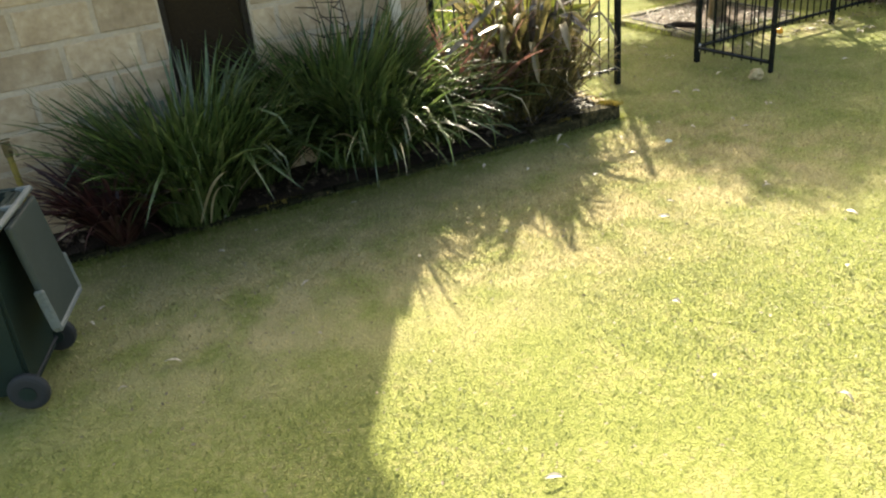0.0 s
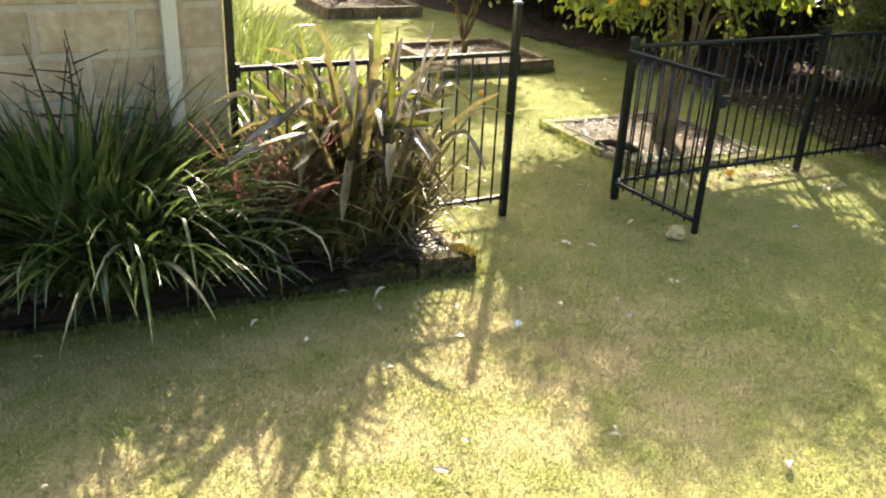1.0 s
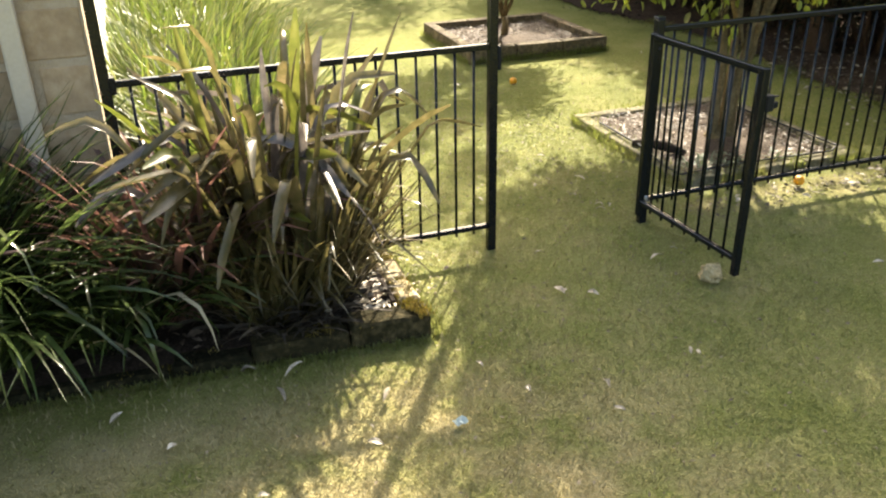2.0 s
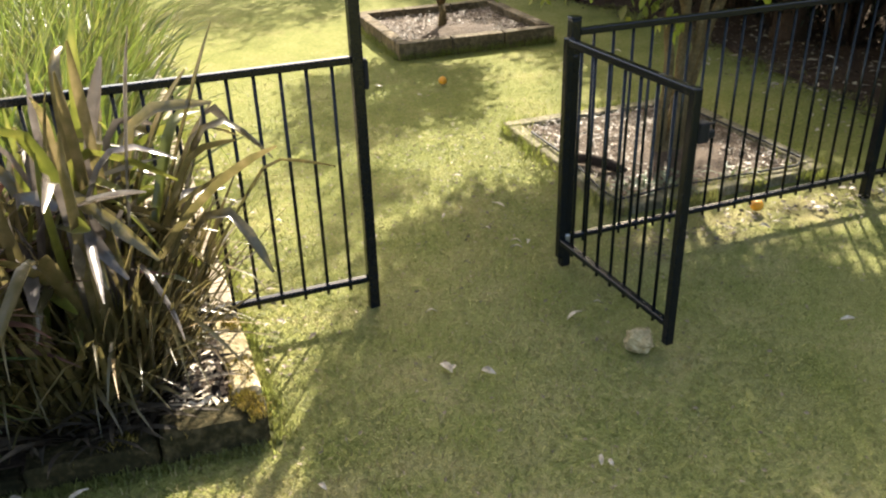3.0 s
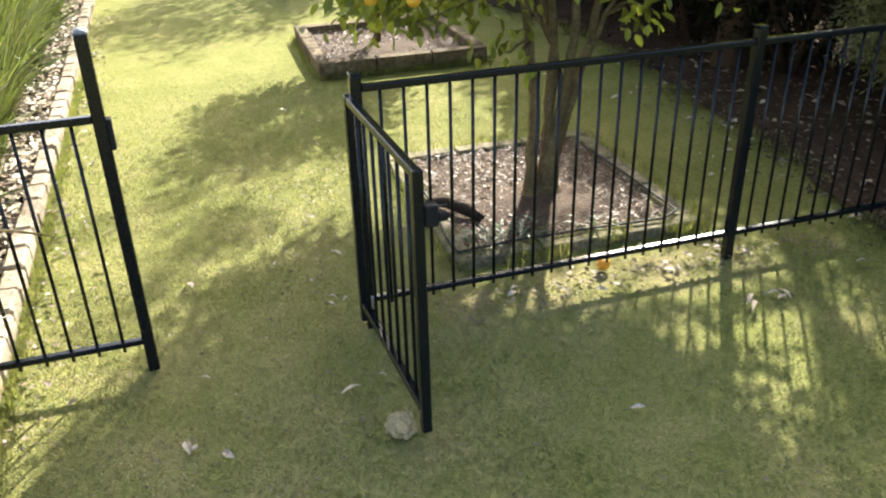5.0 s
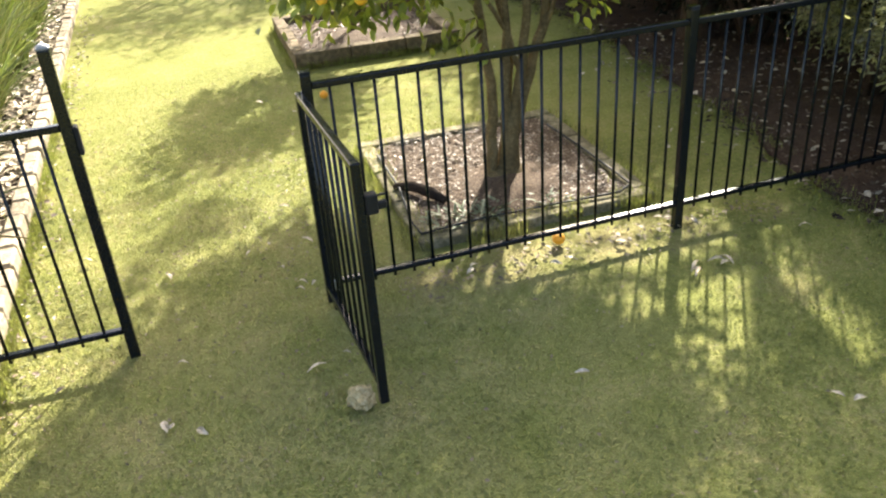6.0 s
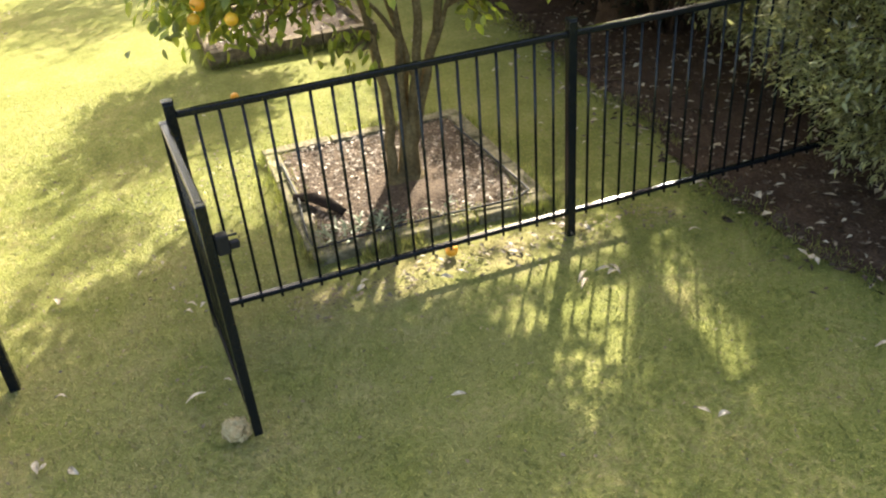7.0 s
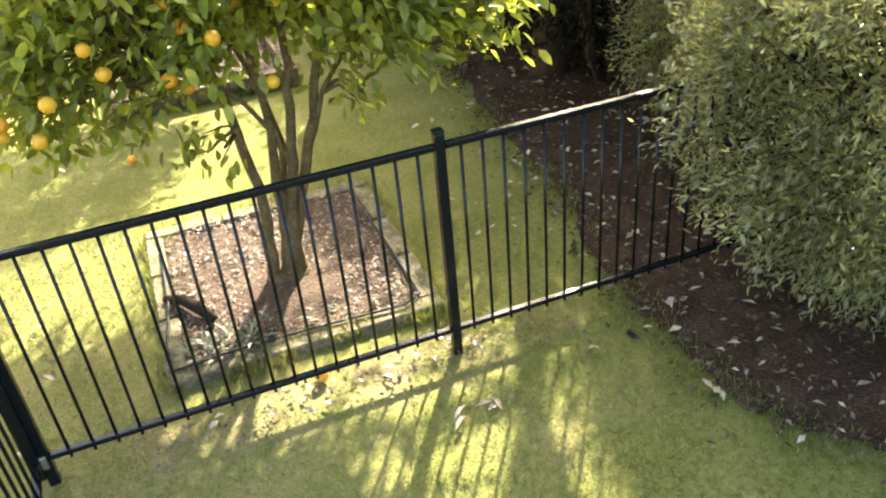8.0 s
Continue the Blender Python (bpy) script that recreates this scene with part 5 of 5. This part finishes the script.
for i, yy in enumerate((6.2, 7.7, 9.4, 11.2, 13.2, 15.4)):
    shrub((10.2 + 0.12 * i, yy, 0.0), (1.15, 1.0, 1.3), 430 + i, "evergreen shrub beside the lawn, its leaves darkened for shade", M_HEDGE, 120, 70, (0.06, 0.11), 0.17, 0.4)


# ==== far end of the lawn ====
def far_end():
    bm = bmesh.new()
    box(bm, (12, 0.2, 2.6), (0.2, 34.6, 1.3))
    tagged(part("far_wall", bm, M_WHITEWALL), "sunlit white wall at the far end of the garden", "wall", kind="structure")
    f = empty("boundary_fence", pose(15, 32.5, 0))
    tagged(f, "dark stained timber boundary fence at the far end", "fence")
    me = bpy.data.meshes.new("board")
    b = box(bmesh.new(), (0.135, 0.02, 1.8), (0, 0, 0.9), bevel=0.003)
    b.to_mesh(me)
    b.free()
    for i in range(112):
        ob = finish("board", me, M_FENCEWOOD, f)
        ob.location = (-8.4 + i * 0.14, (i % 2) * 0.012, 0)
    part("fence_rail", box(bmesh.new(), (15.8, 0.05, 0.09), (-0.5, 0.06, 1.4)), M_FENCEWOOD, f)


far_end()


def sky_blocker():
    # Added fence; it cuts the sky light that reaches the hedge from behind.
    f = empty("sky_block_fence", pose(13.6, 10, 0))
    tagged(f, "added dark board fence blocking sky light behind the hedge trees", "fence")
    me = bpy.data.meshes.new("board")
    b = box(bmesh.new(), (0.02, 0.19, 1.8), (0, 0, 0.9), bevel=0.003)
    b.to_mesh(me)
    b.free()
    for i in range(190):
        ob = finish("board", me, M_FENCEWOOD, f)
        ob.location = ((i % 2) * 0.012, -16 + i * 0.2, 0)
    part("fence_rail", box(bmesh.new(), (0.05, 38, 0.09), (-0.04, 3, 1.4)), M_FENCEWOOD, f)


sky_blocker()
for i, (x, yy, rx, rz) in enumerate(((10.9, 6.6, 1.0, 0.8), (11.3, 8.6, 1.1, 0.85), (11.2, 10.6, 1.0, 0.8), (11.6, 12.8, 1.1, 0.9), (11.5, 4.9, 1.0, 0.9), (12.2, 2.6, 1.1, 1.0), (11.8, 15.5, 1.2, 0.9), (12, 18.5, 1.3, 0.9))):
    shrub((x, yy, 0.0), (rx, 1.15, rz), 400 + i, "low evergreen shrub under the hedge trees, its leaves darkened for shade", M_HEDGE, 110, 60, (0.06, 0.11), 0.17, 0.08)
for i, (x, yy, h, r) in enumerate(((8.3, 30.6, 3.4, 1.6), (10.6, 29.6, 4.6, 2.0))):
    dark_tree((x, yy, 0), h, r, 300 + i, 0.2)


# ==== fallen leaves and oranges on the lawn ====
LEAF_MESHES = []
for i in range(6):
    bm = bmesh.new()
    L, W = 0.075 + 0.012 * i, 0.017 + 0.003 * (i % 3)
    curl = 0.012 + 0.006 * (i % 4)
    rows = []
    for k in range(7):
        s = k / 6
        w = W * math.sin(math.pi * min(max(s, 0.03), 0.985)) ** 0.8
        rows.append([bm.verts.new((L * (s - 0.5), w * q + 0.01 * math.sin(3 * s + i), curl * math.sin(math.pi * s) + 0.006 * abs(q) + 0.004)) for q in (-1, 0, 1)])
    for a, b in zip(rows, rows[1:]):
        for q in range(2):
            bm.faces.new((a[q], b[q], b[q + 1], a[q + 1]))
    me = bpy.data.meshes.new("fallen_leaf")
    bm.to_mesh(me)
    bm.free()
    LEAF_MESHES.append(me)
rl = random.Random(12)
SPOTS = [(-0.79, 3.16), (1.625, 0.91), (1.52, -0.11), (3.19, 0.88), (0.244, 0.35), (3.24, 1.53), (3.06, 2.565), (2.575, 2.47), (2.587, 1.785), (1.54, 2.22), (3.2, 1.49), (3.697, 2.877), (3.796, 2.606),
         (4.139, 2.479), (4.072, 2.313), (4.637, 2.529), (4.66, 2.5), (4.425, 3.293), (5.202, 4.378), (5.201, 4.7), (5.26, 4.16), (5.31, 4.13), (5.23, 4.1), (4.403, 3.3), (4.544, 3.19), (5.11, 3.38), (5.273, 3.427), (7.153, 3.199),
         (7.33, 3.18), (7.02, 2.12), (7.07, 2.05), (4.6, 4.617), (7.98, 3.28), (8.0, 2.02), (8.337, 2.373), (8.029, 4.61), (8.424, 4.886), (8.424, 4.364), (8.86, 3.483), (8.507, 2.936), (8.375, 3.705), (5.07, 4.657)]
for k in range(50):
    SPOTS.append((rl.uniform(-1, 8.3), rl.uniform(0.3, 7.5)))
for k in range(12):
    SPOTS.append((rl.uniform(5.6, 7.6), FY(6.5) + rl.gauss(-0.05, 0.12)))
for x, yy in ((3.22, 2.84), (2.806, 3.052), (2.915, 3.219), (7.3, 3.22), (7.14, 3.17), (7.17, 3.23), (7.35, 3.2)):
    ob = finish("bleached_leaf", LEAF_MESHES[5], M_FALLEN)
    ob.matrix_world = pose(x, yy, 0.014, rl.uniform(-14, 14), rl.uniform(-10, 10), rl.uniform(0, 360)) @ Matrix.Diagonal((0.85, 0.5, 1.1, 1.0))
    tagged(ob, "broad bleached curled leaf lying on the lawn", "leaf", "fallen leaves on the lawn")
for x, yy in SPOTS:
    if in_bed(np.array(x), np.array(yy)):
        continue
    ob = finish("fallen_leaf", rl.choice(LEAF_MESHES), M_FALLEN)
    s = rl.uniform(0.4, 0.8)
    ob.matrix_world = pose(x, yy, 0.012, rl.uniform(-20, 20), rl.uniform(-14, 14), rl.uniform(0, 360)) @ Matrix.Scale(s, 4)
    tagged(ob, "dry pale curled leaf lying on the lawn", "leaf", "fallen leaves on the lawn")
for x, yy in ((6.28, 7.07), (6.692, 3.84)):
    tagged(fruit((x, yy, 0.035), 0.037, M_ORANGE, None, "fallen_orange"), "ripe orange fallen on the ground", "orange", "fallen oranges")


def plastic_scrap():
    bm = bmesh.new()
    g = [[bm.verts.new((0.032 * (i - 1.5) / 1.5 * (1 - 0.12 * abs(j - 1)), 0.022 * (j - 1), 0.006 + 0.006 * math.sin(2.1 * i + 1.3 * j))) for j in range(3)] for i in range(4)]
    for i in range(3):
        for j in range(2):
            bm.faces.new((g[i][j], g[i + 1][j], g[i + 1][j + 1], g[i][j + 1]))
    bmesh.ops.solidify(bm, geom=bm.faces[:], thickness=0.0025)
    ob = part("plastic_scrap", bm, M_SCRAP)
    ob.matrix_world = pose(3.428, 2.54, 0.008, 4, 0, 12)
    tagged(ob, "crumpled pale blue scrap of plastic on the lawn", "scrap")


plastic_scrap()
